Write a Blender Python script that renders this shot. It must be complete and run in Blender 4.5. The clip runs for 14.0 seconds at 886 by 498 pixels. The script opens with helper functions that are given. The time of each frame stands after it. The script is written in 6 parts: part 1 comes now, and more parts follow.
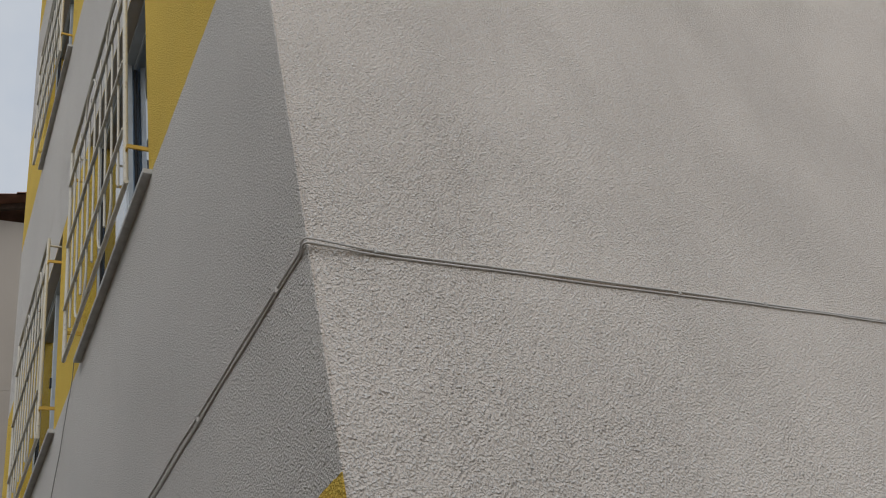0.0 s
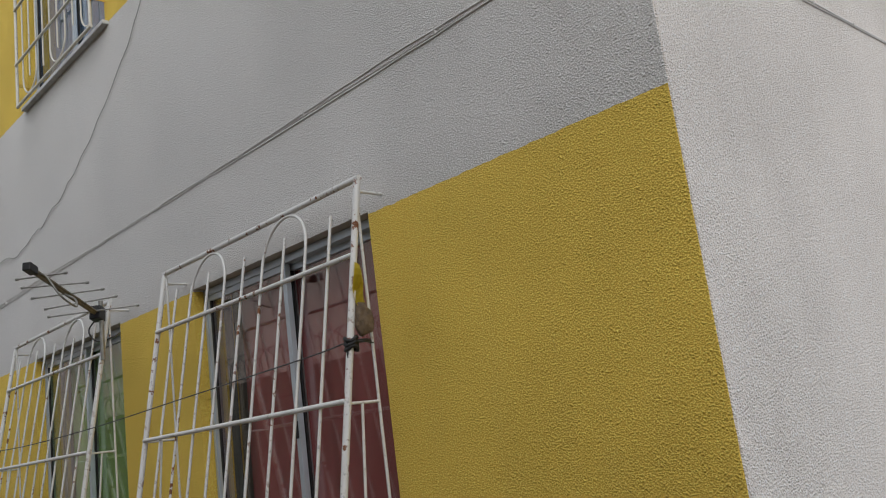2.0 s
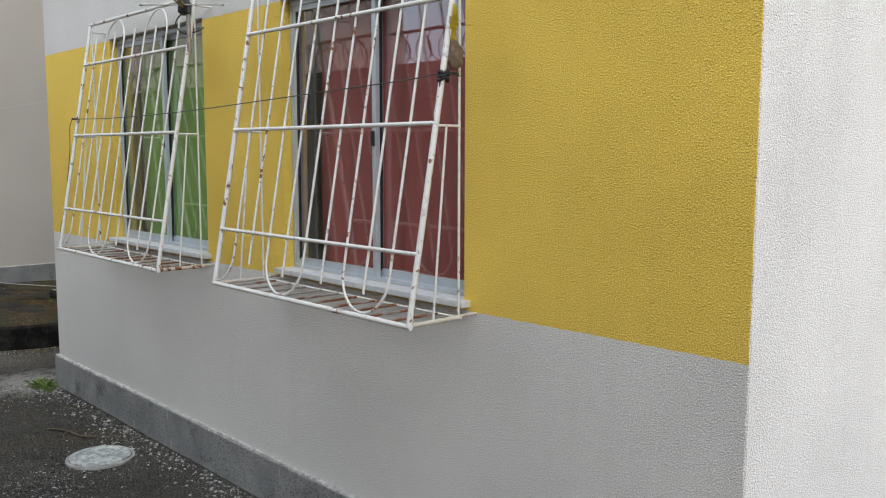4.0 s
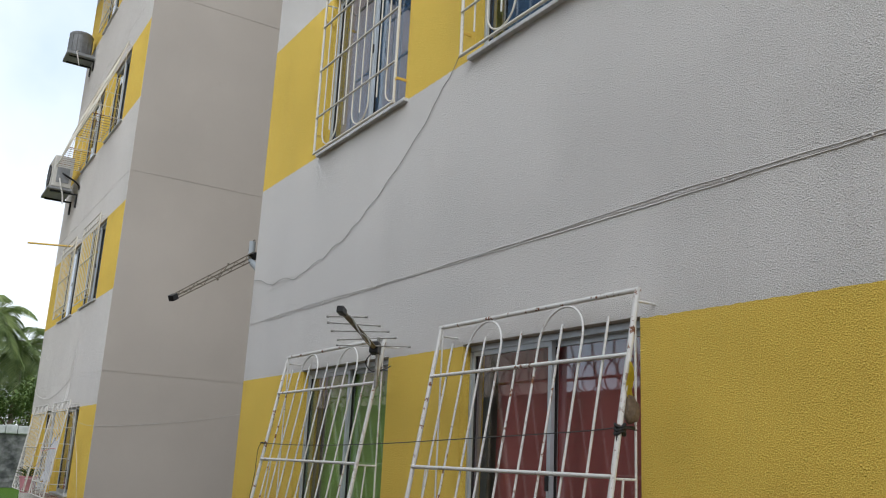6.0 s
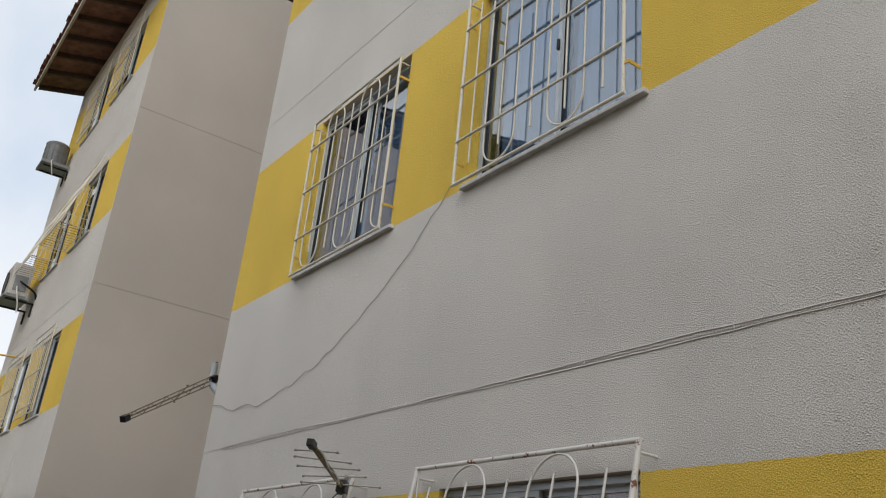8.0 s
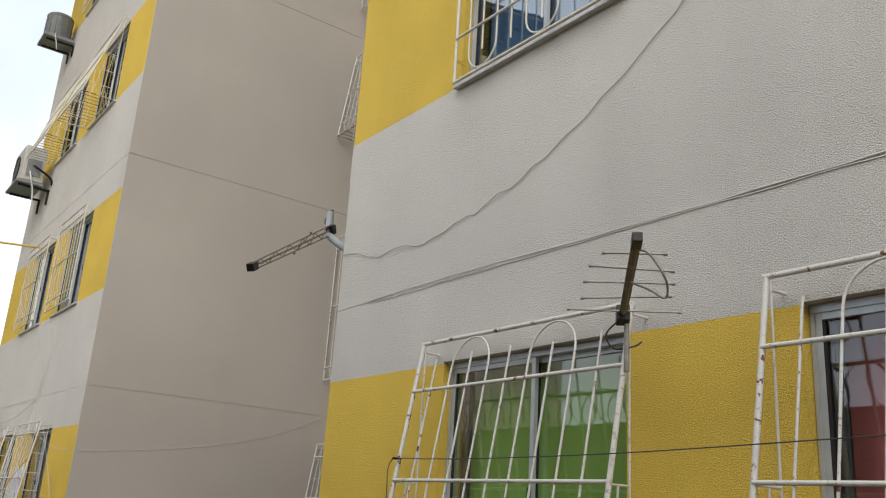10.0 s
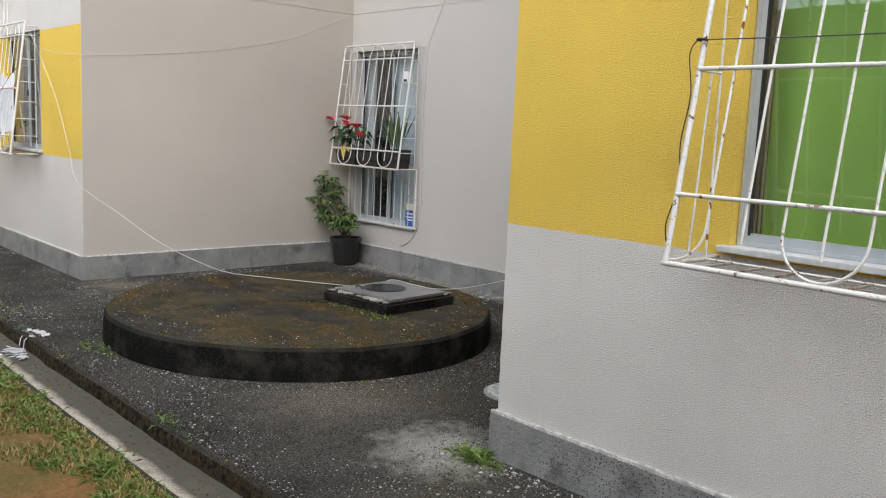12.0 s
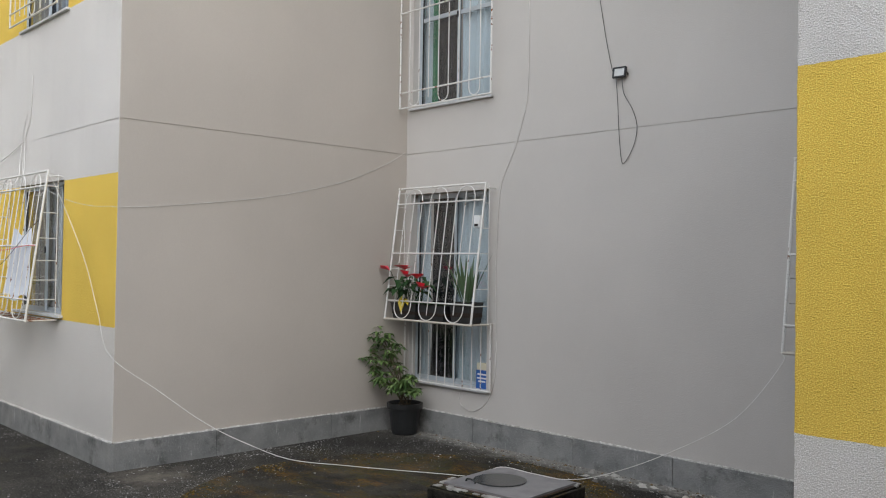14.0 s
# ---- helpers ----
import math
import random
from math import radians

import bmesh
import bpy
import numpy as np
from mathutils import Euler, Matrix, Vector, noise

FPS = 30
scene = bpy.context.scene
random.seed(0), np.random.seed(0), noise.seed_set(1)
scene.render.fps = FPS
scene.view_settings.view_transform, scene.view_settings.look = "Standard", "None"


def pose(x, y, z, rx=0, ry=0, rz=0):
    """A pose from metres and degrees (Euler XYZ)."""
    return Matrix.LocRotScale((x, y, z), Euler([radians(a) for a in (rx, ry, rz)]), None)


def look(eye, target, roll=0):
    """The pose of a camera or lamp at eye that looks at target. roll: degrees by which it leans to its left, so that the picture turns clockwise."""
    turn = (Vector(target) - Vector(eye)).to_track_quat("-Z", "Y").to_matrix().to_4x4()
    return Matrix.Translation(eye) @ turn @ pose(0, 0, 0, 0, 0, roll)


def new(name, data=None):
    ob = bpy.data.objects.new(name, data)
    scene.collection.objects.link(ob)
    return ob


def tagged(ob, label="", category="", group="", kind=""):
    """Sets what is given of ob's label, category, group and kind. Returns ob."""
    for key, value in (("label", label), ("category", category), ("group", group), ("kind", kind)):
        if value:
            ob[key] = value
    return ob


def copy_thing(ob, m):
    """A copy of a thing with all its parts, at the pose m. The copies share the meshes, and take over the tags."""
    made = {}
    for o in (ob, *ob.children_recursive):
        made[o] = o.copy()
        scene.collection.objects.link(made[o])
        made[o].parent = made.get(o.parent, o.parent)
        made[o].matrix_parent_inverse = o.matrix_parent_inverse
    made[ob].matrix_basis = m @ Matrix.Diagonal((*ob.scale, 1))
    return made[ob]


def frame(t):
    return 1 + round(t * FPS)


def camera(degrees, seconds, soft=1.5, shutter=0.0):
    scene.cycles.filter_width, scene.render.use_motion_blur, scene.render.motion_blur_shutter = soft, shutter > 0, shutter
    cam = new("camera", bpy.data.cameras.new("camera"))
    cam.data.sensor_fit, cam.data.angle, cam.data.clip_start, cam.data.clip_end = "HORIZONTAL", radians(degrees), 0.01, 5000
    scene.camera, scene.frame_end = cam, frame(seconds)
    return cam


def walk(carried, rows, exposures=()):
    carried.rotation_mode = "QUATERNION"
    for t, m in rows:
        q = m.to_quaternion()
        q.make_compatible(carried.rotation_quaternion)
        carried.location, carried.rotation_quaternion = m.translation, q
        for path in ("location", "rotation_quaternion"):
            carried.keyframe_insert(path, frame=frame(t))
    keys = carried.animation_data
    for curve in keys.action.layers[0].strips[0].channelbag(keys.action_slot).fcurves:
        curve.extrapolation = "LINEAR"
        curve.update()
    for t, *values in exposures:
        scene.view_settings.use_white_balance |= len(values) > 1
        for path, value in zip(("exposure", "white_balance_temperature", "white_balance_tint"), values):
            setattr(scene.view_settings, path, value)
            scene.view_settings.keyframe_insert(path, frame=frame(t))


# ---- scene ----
cam = camera(54.2, 14.0, soft=1.1)

PATH = [
    (0, (6.315, -0.549, 1.816), (4.993, 0.442, 2.944), -14.7),
    (0.5, (6.209, -0.814, 1.76), (4.963, 0.405, 2.739), -14.0),
    (1, (6.132, -1.067, 1.735), (4.913, 0.235, 2.64), -12.3),
    (1.5, (6.146, -1.349, 1.695), (4.777, -0.001, 2.251), -9.8),
    (2, (6.113, -1.61, 1.629), (4.701, -0.256, 2.047), -7.5),
    (2.2, (6.099, -1.684, 1.634), (4.674, -0.319, 1.96), -6.3),
    (4.3, (6.302, -2.16, 1.66), (4.81, -0.854, 1.4), 1.8),
    (4.5, (6.305, -2.195, 1.653), (4.743, -0.964, 1.442), 2.7),
    (5, (6.388, -2.225, 1.687), (4.730, -1.112, 1.586), 3.0),
    (5.5, (6.35, -2.203, 1.726), (4.668, -1.136, 1.91), 3.0),
    (6, (6.367, -2.246, 1.76), (4.719, -1.221, 2.246), 2.8),
    (6.5, (6.358, -2.225, 1.785), (4.728, -1.231, 2.38), 3.5),
    (7, (6.339, -2.222, 1.809), (4.752, -1.257, 2.552), 4.5),
    (7.2, (6.326, -2.225, 1.82), (4.753, -1.272, 2.607), 4.7),
    (9.3, (5.228, -2.342, 1.652), (3.794, -1.124, 2.328), 5.8),
    (9.5, (4.998, -2.381, 1.622), (3.575, -1.142, 2.286), 4.3),
    (10, (4.446, -2.466, 1.599), (2.898, -1.347, 2.192), 3.7),
    (10.5, (4.016, -2.596, 1.622), (2.503, -1.352, 2.024), 1.9),
    (11, (3.527, -2.659, 1.586), (2.005, -1.392, 1.861), 1.5),
    (11.5, (3.089, -2.777, 1.513), (1.549, -1.502, 1.488), 2.7),
    (12, (2.701, -2.842, 1.505), (1.235, -1.509, 1.235), 2.5),
    (12.5, (2.267, -2.862, 1.514), (0.775, -1.555, 1.251), 1.9),
    (13, (1.892, -2.925, 1.524), (0.406, -1.608, 1.289), 1.5),
    (13.5, (1.586, -2.869, 1.586), (0.136, -1.499, 1.443), 1.3),
    (14, (1.255, -2.803, 1.64), (-0.19, -1.42, 1.674), 0.9),
]
EXPOSURES = [(0.0, -0.62, 6600, 10), (0.5, -0.56, 6600, 10), (1.0, -0.41, 6600, 10), (1.5, -0.28, 6550, 10), (2.0, -0.07, 6350, 10), (4.3, 0.74, 6200, 8), (5.0, 0.63, 6200, 9), (6.0, 0.20, 6250, 9),
             (7.2, -0.19, 6450, 10), (9.3, 0.24, 6950, 10), (10.0, 0.29, 6850, 9), (10.5, 0.36, 6800, 8), (11.0, 0.57, 6650, 6), (11.5, 0.80, 6600, 8), (12.0, 1.13, 6500, 10), (13.0, 1.12, 6450, 10), (14.0, 0.72, 6350, 10)]
walk(cam, [(t, look(e, g, r)) for t, e, g, r in PATH], EXPOSURES)

# ---- world and sun ----
SUN_DIR = Vector((0.595, -0.53, 0.61)).normalized()
world = bpy.data.worlds.new("overcast_sky")
scene.world = world
world.use_nodes = True
wn, wl = world.node_tree.nodes, world.node_tree.links
bg = wn["Background"]
sky = wn.new("ShaderNodeTexSky")
sky.sky_type, sky.sun_disc = "NISHITA", False
sky.sun_elevation = math.asin(SUN_DIR.z)
sky.sun_rotation = math.atan2(SUN_DIR.x, SUN_DIR.y)
wtc = wn.new("ShaderNodeTexCoord")
wno = wn.new("ShaderNodeTexNoise")
wno.inputs["Scale"].default_value, wno.inputs["Detail"].default_value = 2.2, 6.0
wl.new(wtc.outputs["Generated"], wno.inputs["Vector"])
wra = wn.new("ShaderNodeValToRGB")
wra.color_ramp.elements[0].position, wra.color_ramp.elements[0].color = 0.38, (6.2, 7.3, 8.9, 1)
wra.color_ramp.elements[1].position, wra.color_ramp.elements[1].color = 0.62, (9.8, 10.0, 10.2, 1)
wl.new(wno.outputs["Fac"], wra.inputs["Fac"])
wmx = wn.new("ShaderNodeMix")
wmx.data_type = "RGBA"
wmx.inputs["Factor"].default_value = 0.85
wl.new(sky.outputs["Color"], wmx.inputs["A"])
wl.new(wra.outputs["Color"], wmx.inputs["B"])
wl.new(wmx.outputs["Result"], bg.inputs["Color"])
bg.inputs["Strength"].default_value = 0.115

sun = new("sun", bpy.data.lights.new("sun", "SUN"))
sun.data.energy, sun.data.angle, sun.data.color = 1.35, radians(60), (1.0, 0.96, 0.9)
sun.matrix_world = look((0, 0, 30), Vector((0, 0, 30)) - SUN_DIR)


# ---- materials ----
class Nodes:
    """Small helper that wires a principled material."""

    def __init__(self, name, rough=0.8, metal=0.0, spec=0.5):
        self.mat = bpy.data.materials.new(name)
        self.mat.use_nodes = True
        self.n, self.l = self.mat.node_tree.nodes, self.mat.node_tree.links
        self.p = self.n["Principled BSDF"]
        self.p.inputs["Roughness"].default_value = rough
        self.p.inputs["Metallic"].default_value = metal
        self.p.inputs["Specular IOR Level"].default_value = spec
        self.pos = self.n.new("ShaderNodeNewGeometry").outputs["Position"]

    def noise(self, scale, detail=3.0, rough=0.55, vec=None, stretch=None):
        vec = vec or self.pos
        if stretch:
            mp = self.n.new("ShaderNodeMapping")
            mp.inputs["Scale"].default_value = stretch
            self.l.new(vec, mp.inputs["Vector"])
            vec = mp.outputs["Vector"]
        t = self.n.new("ShaderNodeTexNoise")
        t.inputs["Scale"].default_value, t.inputs["Detail"].default_value = scale, detail
        t.inputs["Roughness"].default_value = rough
        self.l.new(vec, t.inputs["Vector"])
        return t.outputs["Fac"]

    def voronoi(self, scale, feature="F1", vec=None):
        t = self.n.new("ShaderNodeTexVoronoi")
        t.feature = feature
        t.inputs["Scale"].default_value = scale
        self.l.new(vec or self.pos, t.inputs["Vector"])
        return t.outputs["Distance"]

    def ramp(self, fac, *stops):
        r = self.n.new("ShaderNodeValToRGB")
        e = r.color_ramp.elements
        while len(e) < len(stops):
            e.new(0.5)
        for k, (at, c) in zip(e, stops):
            k.position = at
            k.color = (*c, 1) if isinstance(c, tuple) else (c, c, c, 1)
        self.l.new(fac, r.inputs["Fac"])
        return r.outputs["Color"]

    def mix(self, fac, a, b, mode="MIX"):
        m = self.n.new("ShaderNodeMix")
        m.data_type, m.blend_type = "RGBA", mode
        for key, v in (("Factor", fac), ("A", a), ("B", b)):
            if isinstance(v, (int, float)):
                m.inputs[key].default_value = v if key == "Factor" else (v, v, v, 1)
            elif isinstance(v, tuple):
                m.inputs[key].default_value = (*v, 1)
            else:
                self.l.new(v, m.inputs[key])
        return m.outputs["Result"]

    def calc(self, op, a, b=0.0):
        m = self.n.new("ShaderNodeMath")
        m.operation = op
        for i, v in enumerate((a, b)):
            if isinstance(v, (int, float)):
                m.inputs[i].default_value = v
            else:
                self.l.new(v, m.inputs[i])
        return m.outputs[0]

    def axis(self, k, vec=None):
        s = self.n.new("ShaderNodeSeparateXYZ")
        self.l.new(vec or self.pos, s.inputs[0])
        return s.outputs[k]

    def color(self, c):
        if isinstance(c, tuple):
            self.p.inputs["Base Color"].default_value = (*c, 1)
        else:
            self.l.new(c, self.p.inputs["Base Color"])
        return self

    def rough(self, r):
        self.l.new(r, self.p.inputs["Roughness"])
        return self

    def bump(self, h, dist, strength=1.0):
        b = self.n.new("ShaderNodeBump")
        b.inputs["Distance"].default_value, b.inputs["Strength"].default_value = dist, strength
        self.l.new(h, b.inputs["Height"])
        self.l.new(b.outputs["Normal"], self.p.inputs["Normal"])
        return self

    def rand(self):
        return self.n.new("ShaderNodeObjectInfo").outputs["Random"]

    def island(self):
        return self.n.new("ShaderNodeNewGeometry").outputs["Random Per Island"]


def plaster(name, base, band=None, grain=1.0, lump=1.0):
    """Painted, sprayed render: fine stipple with its shade put into the colour, soft stains, a trace of wash-down dirt;
    with band, a painted stripe on every storey.
    """
    k = Nodes(name, 0.86, spec=0.25)
    big = k.noise(0.7, 4.0)
    c = k.mix(k.ramp(big, (0.3, 0.0), (0.7, 1.0)), tuple(v * 0.93 for v in base), tuple(v * 1.04 for v in base))
    if band:
        z = k.axis("Z")
        zj = k.calc("ADD", z, k.calc("MULTIPLY", k.calc("SUBTRACT", k.noise(22, 3.0), 0.5), 0.014))
        m = k.calc("MODULO", k.calc("SUBTRACT", zj, 1.104), 2.7)
        inside = k.calc("MULTIPLY", k.calc("LESS_THAN", m, 1.206), k.calc("GREATER_THAN", zj, 1.104))
        yel = k.mix(k.ramp(k.noise(1.1, 3.0), (0.35, 0.0), (0.7, 1.0)), tuple(v * 0.93 for v in band), tuple(v * 1.05 for v in band))
        c = k.mix(inside, c, yel)
    streak = k.ramp(k.noise(3.0, 5.0, 0.6, stretch=(2.5, 2.5, 0.22)), (0.5, 0.0), (0.8, 1.0))
    c = k.mix(k.calc("MULTIPLY", streak, 0.07 * grain), c, (0.22, 0.20, 0.17))
    speck = k.ramp(k.noise(5.0, 2.0), (0.74, 0.0), (0.78, 1.0))
    c = k.mix(k.calc("MULTIPLY", speck, 0.06), c, (0.1, 0.09, 0.08))
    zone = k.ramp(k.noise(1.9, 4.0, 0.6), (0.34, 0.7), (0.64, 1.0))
    dots = k.ramp(k.voronoi(112.0), (0.10, 1.0), (0.48, 0.0))
    lumps = k.calc("MULTIPLY", dots, k.ramp(k.noise(46, 2.0, 0.6), (0.42, 0.05), (0.60, 1.0)))
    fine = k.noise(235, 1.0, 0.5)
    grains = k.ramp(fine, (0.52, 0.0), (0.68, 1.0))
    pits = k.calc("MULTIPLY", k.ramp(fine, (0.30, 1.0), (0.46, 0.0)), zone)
    # shade in the pits and bright grain tops are painted into the colour too
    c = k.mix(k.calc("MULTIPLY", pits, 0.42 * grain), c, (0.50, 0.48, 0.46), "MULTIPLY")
    c = k.mix(k.calc("MULTIPLY", grains, 0.8 * grain), c, (1.0, 1.0, 1.0), "SOFT_LIGHT")
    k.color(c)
    h = k.calc("ADD", k.calc("MULTIPLY", lumps, lump), k.calc("MULTIPLY", grains, 0.5))
    h = k.calc("MULTIPLY", k.calc("SUBTRACT", h, k.calc("MULTIPLY", pits, 0.35)), zone)
    h = k.calc("ADD", h, k.calc("MULTIPLY", k.noise(9, 3.0), 0.25))
    return k.bump(h, 0.0056 * grain, 1.0).mat


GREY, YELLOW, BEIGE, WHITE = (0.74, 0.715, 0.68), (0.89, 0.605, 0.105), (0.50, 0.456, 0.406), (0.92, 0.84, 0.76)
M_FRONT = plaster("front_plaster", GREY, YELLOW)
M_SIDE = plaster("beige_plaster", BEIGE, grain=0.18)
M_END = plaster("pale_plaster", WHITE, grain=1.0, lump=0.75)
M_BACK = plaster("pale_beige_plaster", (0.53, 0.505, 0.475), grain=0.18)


def simple(name, c, rough=0.6, metal=0.0, var=0.12, scale=12.0, bump=0.0, spec=0.5):
    k = Nodes(name, rough, metal, spec)
    f = k.ramp(k.noise(scale, 4.0), (0.3, 0.0), (0.72, 1.0))
    k.color(k.mix(f, tuple(v * (1 - var) for v in c), tuple(min(1.0, v * (1 + var)) for v in c)))
    if bump:
        k.bump(k.noise(scale * 6, 3.0), bump)
    return k.mat


def rusty(name, paint, amount=0.60):
    """White gloss paint on steel, chipped and rusting."""
    k = Nodes(name, 0.42)
    chip = k.ramp(k.noise(26, 5.0, 0.65), (amount, 0.0), (amount + 0.03, 1.0))
    zone = k.ramp(k.calc("ADD", k.noise(3.1, 2.0), k.calc("MULTIPLY", k.calc("SUBTRACT", k.rand(), 0.6), 0.35)), (0.42, 0.0), (0.55, 1.0))
    fac = k.calc("MULTIPLY", chip, zone)
    rust = k.mix(k.noise(60, 3.0), (0.10, 0.035, 0.015), (0.30, 0.12, 0.05))
    pt = k.mix(k.noise(9, 3.0), tuple(v * 0.86 for v in paint), paint)
    pt = k.mix(k.calc("MULTIPLY", k.ramp(k.noise(75, 4.0, 0.7), (0.58, 0.0), (0.66, 1.0)), 0.45), pt, (0.14, 0.13, 0.12))
    k.color(k.mix(fac, pt, rust))
    k.rough(k.ramp(fac, (0.0, 0.4), (1.0, 0.9)))
    return k.bump(k.noise(90, 3.0), 0.0012).mat


M_GRILLE = rusty("chipped_white_paint", (0.76, 0.75, 0.72), 0.59)
M_GRILLE_UP = rusty("aged_white_paint", (0.72, 0.69, 0.60), 0.66)
M_RUST = rusty("rusty_paint", (0.6, 0.55, 0.48), 0.48)
# floor slats: darker base tone than the other bars, plus rust
M_SLAT = rusty("dark_rusted_slat", (0.32, 0.29, 0.26), 0.46)
M_STRAP = simple("yellow_strap", (0.66, 0.44, 0.08), 0.6)
M_ALU = simple("anodised_aluminium", (0.50, 0.545, 0.58), 0.38, 0.35, 0.08)
M_SILL = simple("pale_stone_sill", (0.55, 0.555, 0.555), 0.6, var=0.14, scale=30, bump=0.0006)
M_RUBBER = simple("black_rubber", (0.015, 0.015, 0.016), 0.7)
M_INSIDE = simple("dim_room_tone", (0.20, 0.19, 0.18), 0.9)


def glass_mat(name, tint, mirror):
    m = bpy.data.materials.new(name)
    m.use_nodes = True
    n, l = m.node_tree.nodes, m.node_tree.links
    n.remove(n["Principled BSDF"])
    tr, gl, mx, lw = (n.new("ShaderNodeBsdfTransparent"), n.new("ShaderNodeBsdfGlossy"), n.new("ShaderNodeMixShader"), n.new("ShaderNodeLayerWeight"))
    tr.inputs["Color"].default_value = (*tint, 1)
    gl.inputs["Roughness"].default_value = 0.012
    lw.inputs["Blend"].default_value = 0.5
    po, ma = n.new("ShaderNodeMath"), n.new("ShaderNodeMath")
    po.operation, ma.operation = "POWER", "MULTIPLY_ADD"
    po.inputs[1].default_value = 2.5
    ma.inputs[1].default_value, ma.inputs[2].default_value = 0.7, mirror
    l.new(lw.outputs["Facing"], po.inputs[0])
    l.new(po.outputs[0], ma.inputs[0])
    l.new(ma.outputs[0], mx.inputs[0])
    l.new(tr.outputs[0], mx.inputs[1])
    l.new(gl.outputs[0], mx.inputs[2])
    l.new(mx.outputs[0], n["Material Output"].inputs["Surface"])
    return m


M_GLASS = glass_mat("window_glass", (0.93, 0.94, 0.94), 0.075)
M_GLASS_DARK = glass_mat("grey_window_glass", (0.60, 0.72, 0.84), 0.20)


def cloth(name, c, weave=400.0):
    k = Nodes(name, 0.9, spec=0.2)
    f = k.ramp(k.noise(2.2, 3.0), (0.3, 0.0), (0.7, 1.0))
    k.color(k.mix(f, tuple(v * 0.82 for v in c), c))
    return k.bump(k.noise(weave, 2.0), 0.0006).mat


M_GREEN = cloth("green_curtain", (0.35, 0.60, 0.13))
M_RED = cloth("maroon_curtain", (0.46, 0.125, 0.12))
M_BLUE = cloth("pale_blue_curtain", (0.60, 0.70, 0.77))
M_DUSK = cloth("grey_blue_curtain", (0.42, 0.54, 0.65))
M_TAN = cloth("tan_curtain", (0.27, 0.24, 0.15))
M_SLATE = cloth("grey_green_curtain", (0.085, 0.10, 0.095))
M_LINEN = cloth("white_linen", (0.66, 0.70, 0.77))
M_ROOM_GAP = cloth("dark_room_gap", (0.016, 0.018, 0.023))

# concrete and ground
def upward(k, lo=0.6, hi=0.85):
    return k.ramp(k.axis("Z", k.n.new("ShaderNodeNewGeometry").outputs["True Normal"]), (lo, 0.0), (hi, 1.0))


def spot(k, at, r0, r1, wobble):
    """A stain with a ragged edge round a place."""
    d = k.n.new("ShaderNodeVectorMath")
    d.operation = "DISTANCE"
    k.l.new(k.pos, d.inputs[0])
    d.inputs[1].default_value = at
    return k.ramp(k.calc("ADD", d.outputs["Value"], k.calc("MULTIPLY", k.calc("SUBTRACT", k.noise(6.0, 12.0, 0.8), 0.5), wobble)), (r0, 1.0), (r1, 0.0))


k = Nodes("stained_paving", 0.95, spec=0.12)
f1, f2 = k.noise(0.8, 8.0, 0.68), k.noise(6.0, 6.0, 0.7)
c = k.mix(k.ramp(f1, (0.40, 0.0), (0.62, 1.0)), (0.011, 0.0105, 0.0098), (0.115, 0.106, 0.09))
c = k.mix(k.calc("MULTIPLY", k.ramp(f2, (0.42, 0.0), (0.66, 1.0)), 0.6), c, (0.038, 0.038, 0.036))
worn = k.ramp(k.noise(0.55, 5.0, 0.62), (0.50, 0.0), (0.66, 1.0))
c = k.mix(k.calc("MULTIPLY", worn, 0.5), c, (0.15, 0.142, 0.126))
c = k.mix(k.calc("MULTIPLY", spot(k, (-1.15, -0.12, 0.0), 0.10, 0.75, 1.3), 0.85), c, (0.27, 0.24, 0.195))
c = k.mix(k.calc("MULTIPLY", spot(k, (-1.9, -0.95, 0.0), 0.10, 0.8, 1.5), 0.6), c, (0.15, 0.14, 0.12))
grit = k.ramp(k.noise(95, 3.0, 0.75), (0.40, 0.0), (0.64, 1.0))
c = k.mix(grit, k.mix(0.75, c, (0.008, 0.008, 0.008)), k.mix(0.24, c, (0.24, 0.225, 0.20)))
c = k.mix(k.calc("MULTIPLY", k.calc("MULTIPLY", k.ramp(k.voronoi(70.0), (0.13, 1.0), (0.20, 0.0)), k.ramp(k.noise(2.2, 4.0), (0.42, 0.0), (0.62, 1.0))), 0.8), c, (0.36, 0.35, 0.33))
moss = k.calc("MULTIPLY", k.ramp(k.noise(1.1, 7.0, 0.68), (0.52, 0.0), (0.64, 1.0)), k.ramp(k.noise(40, 4.0, 0.7), (0.42, 0.0), (0.58, 1.0)))
c = k.mix(k.calc("MULTIPLY", moss, 0.6), c, (0.065, 0.052, 0.014))
foot = k.calc("ADD", k.calc("MULTIPLY", k.calc("SUBTRACT", k.noise(7.0, 6.0, 0.7), 0.5), 0.55), k.axis("Y"))
c = k.mix(k.calc("MULTIPLY", k.ramp(k.calc("SUBTRACT", foot, 2.0), (0.66, 0.0), (0.86, 1.0)), 0.8), c, (0.31, 0.30, 0.28))
c = k.mix(k.calc("MULTIPLY", spot(k, (-0.20, -0.13, 0.0), 0.10, 0.42, 1.1), 0.75), c, (0.40, 0.38, 0.345))
c = k.mix(k.calc("MULTIPLY", spot(k, (-5.0, 0.15, 0.0), 0.02, 0.36, 1.3), 0.55), c, (0.26, 0.23, 0.19))
# steep kerb faces get a darker brown than the level top
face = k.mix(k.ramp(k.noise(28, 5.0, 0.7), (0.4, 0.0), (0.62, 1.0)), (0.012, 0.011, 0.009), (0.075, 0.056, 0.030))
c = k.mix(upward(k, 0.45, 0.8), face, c)
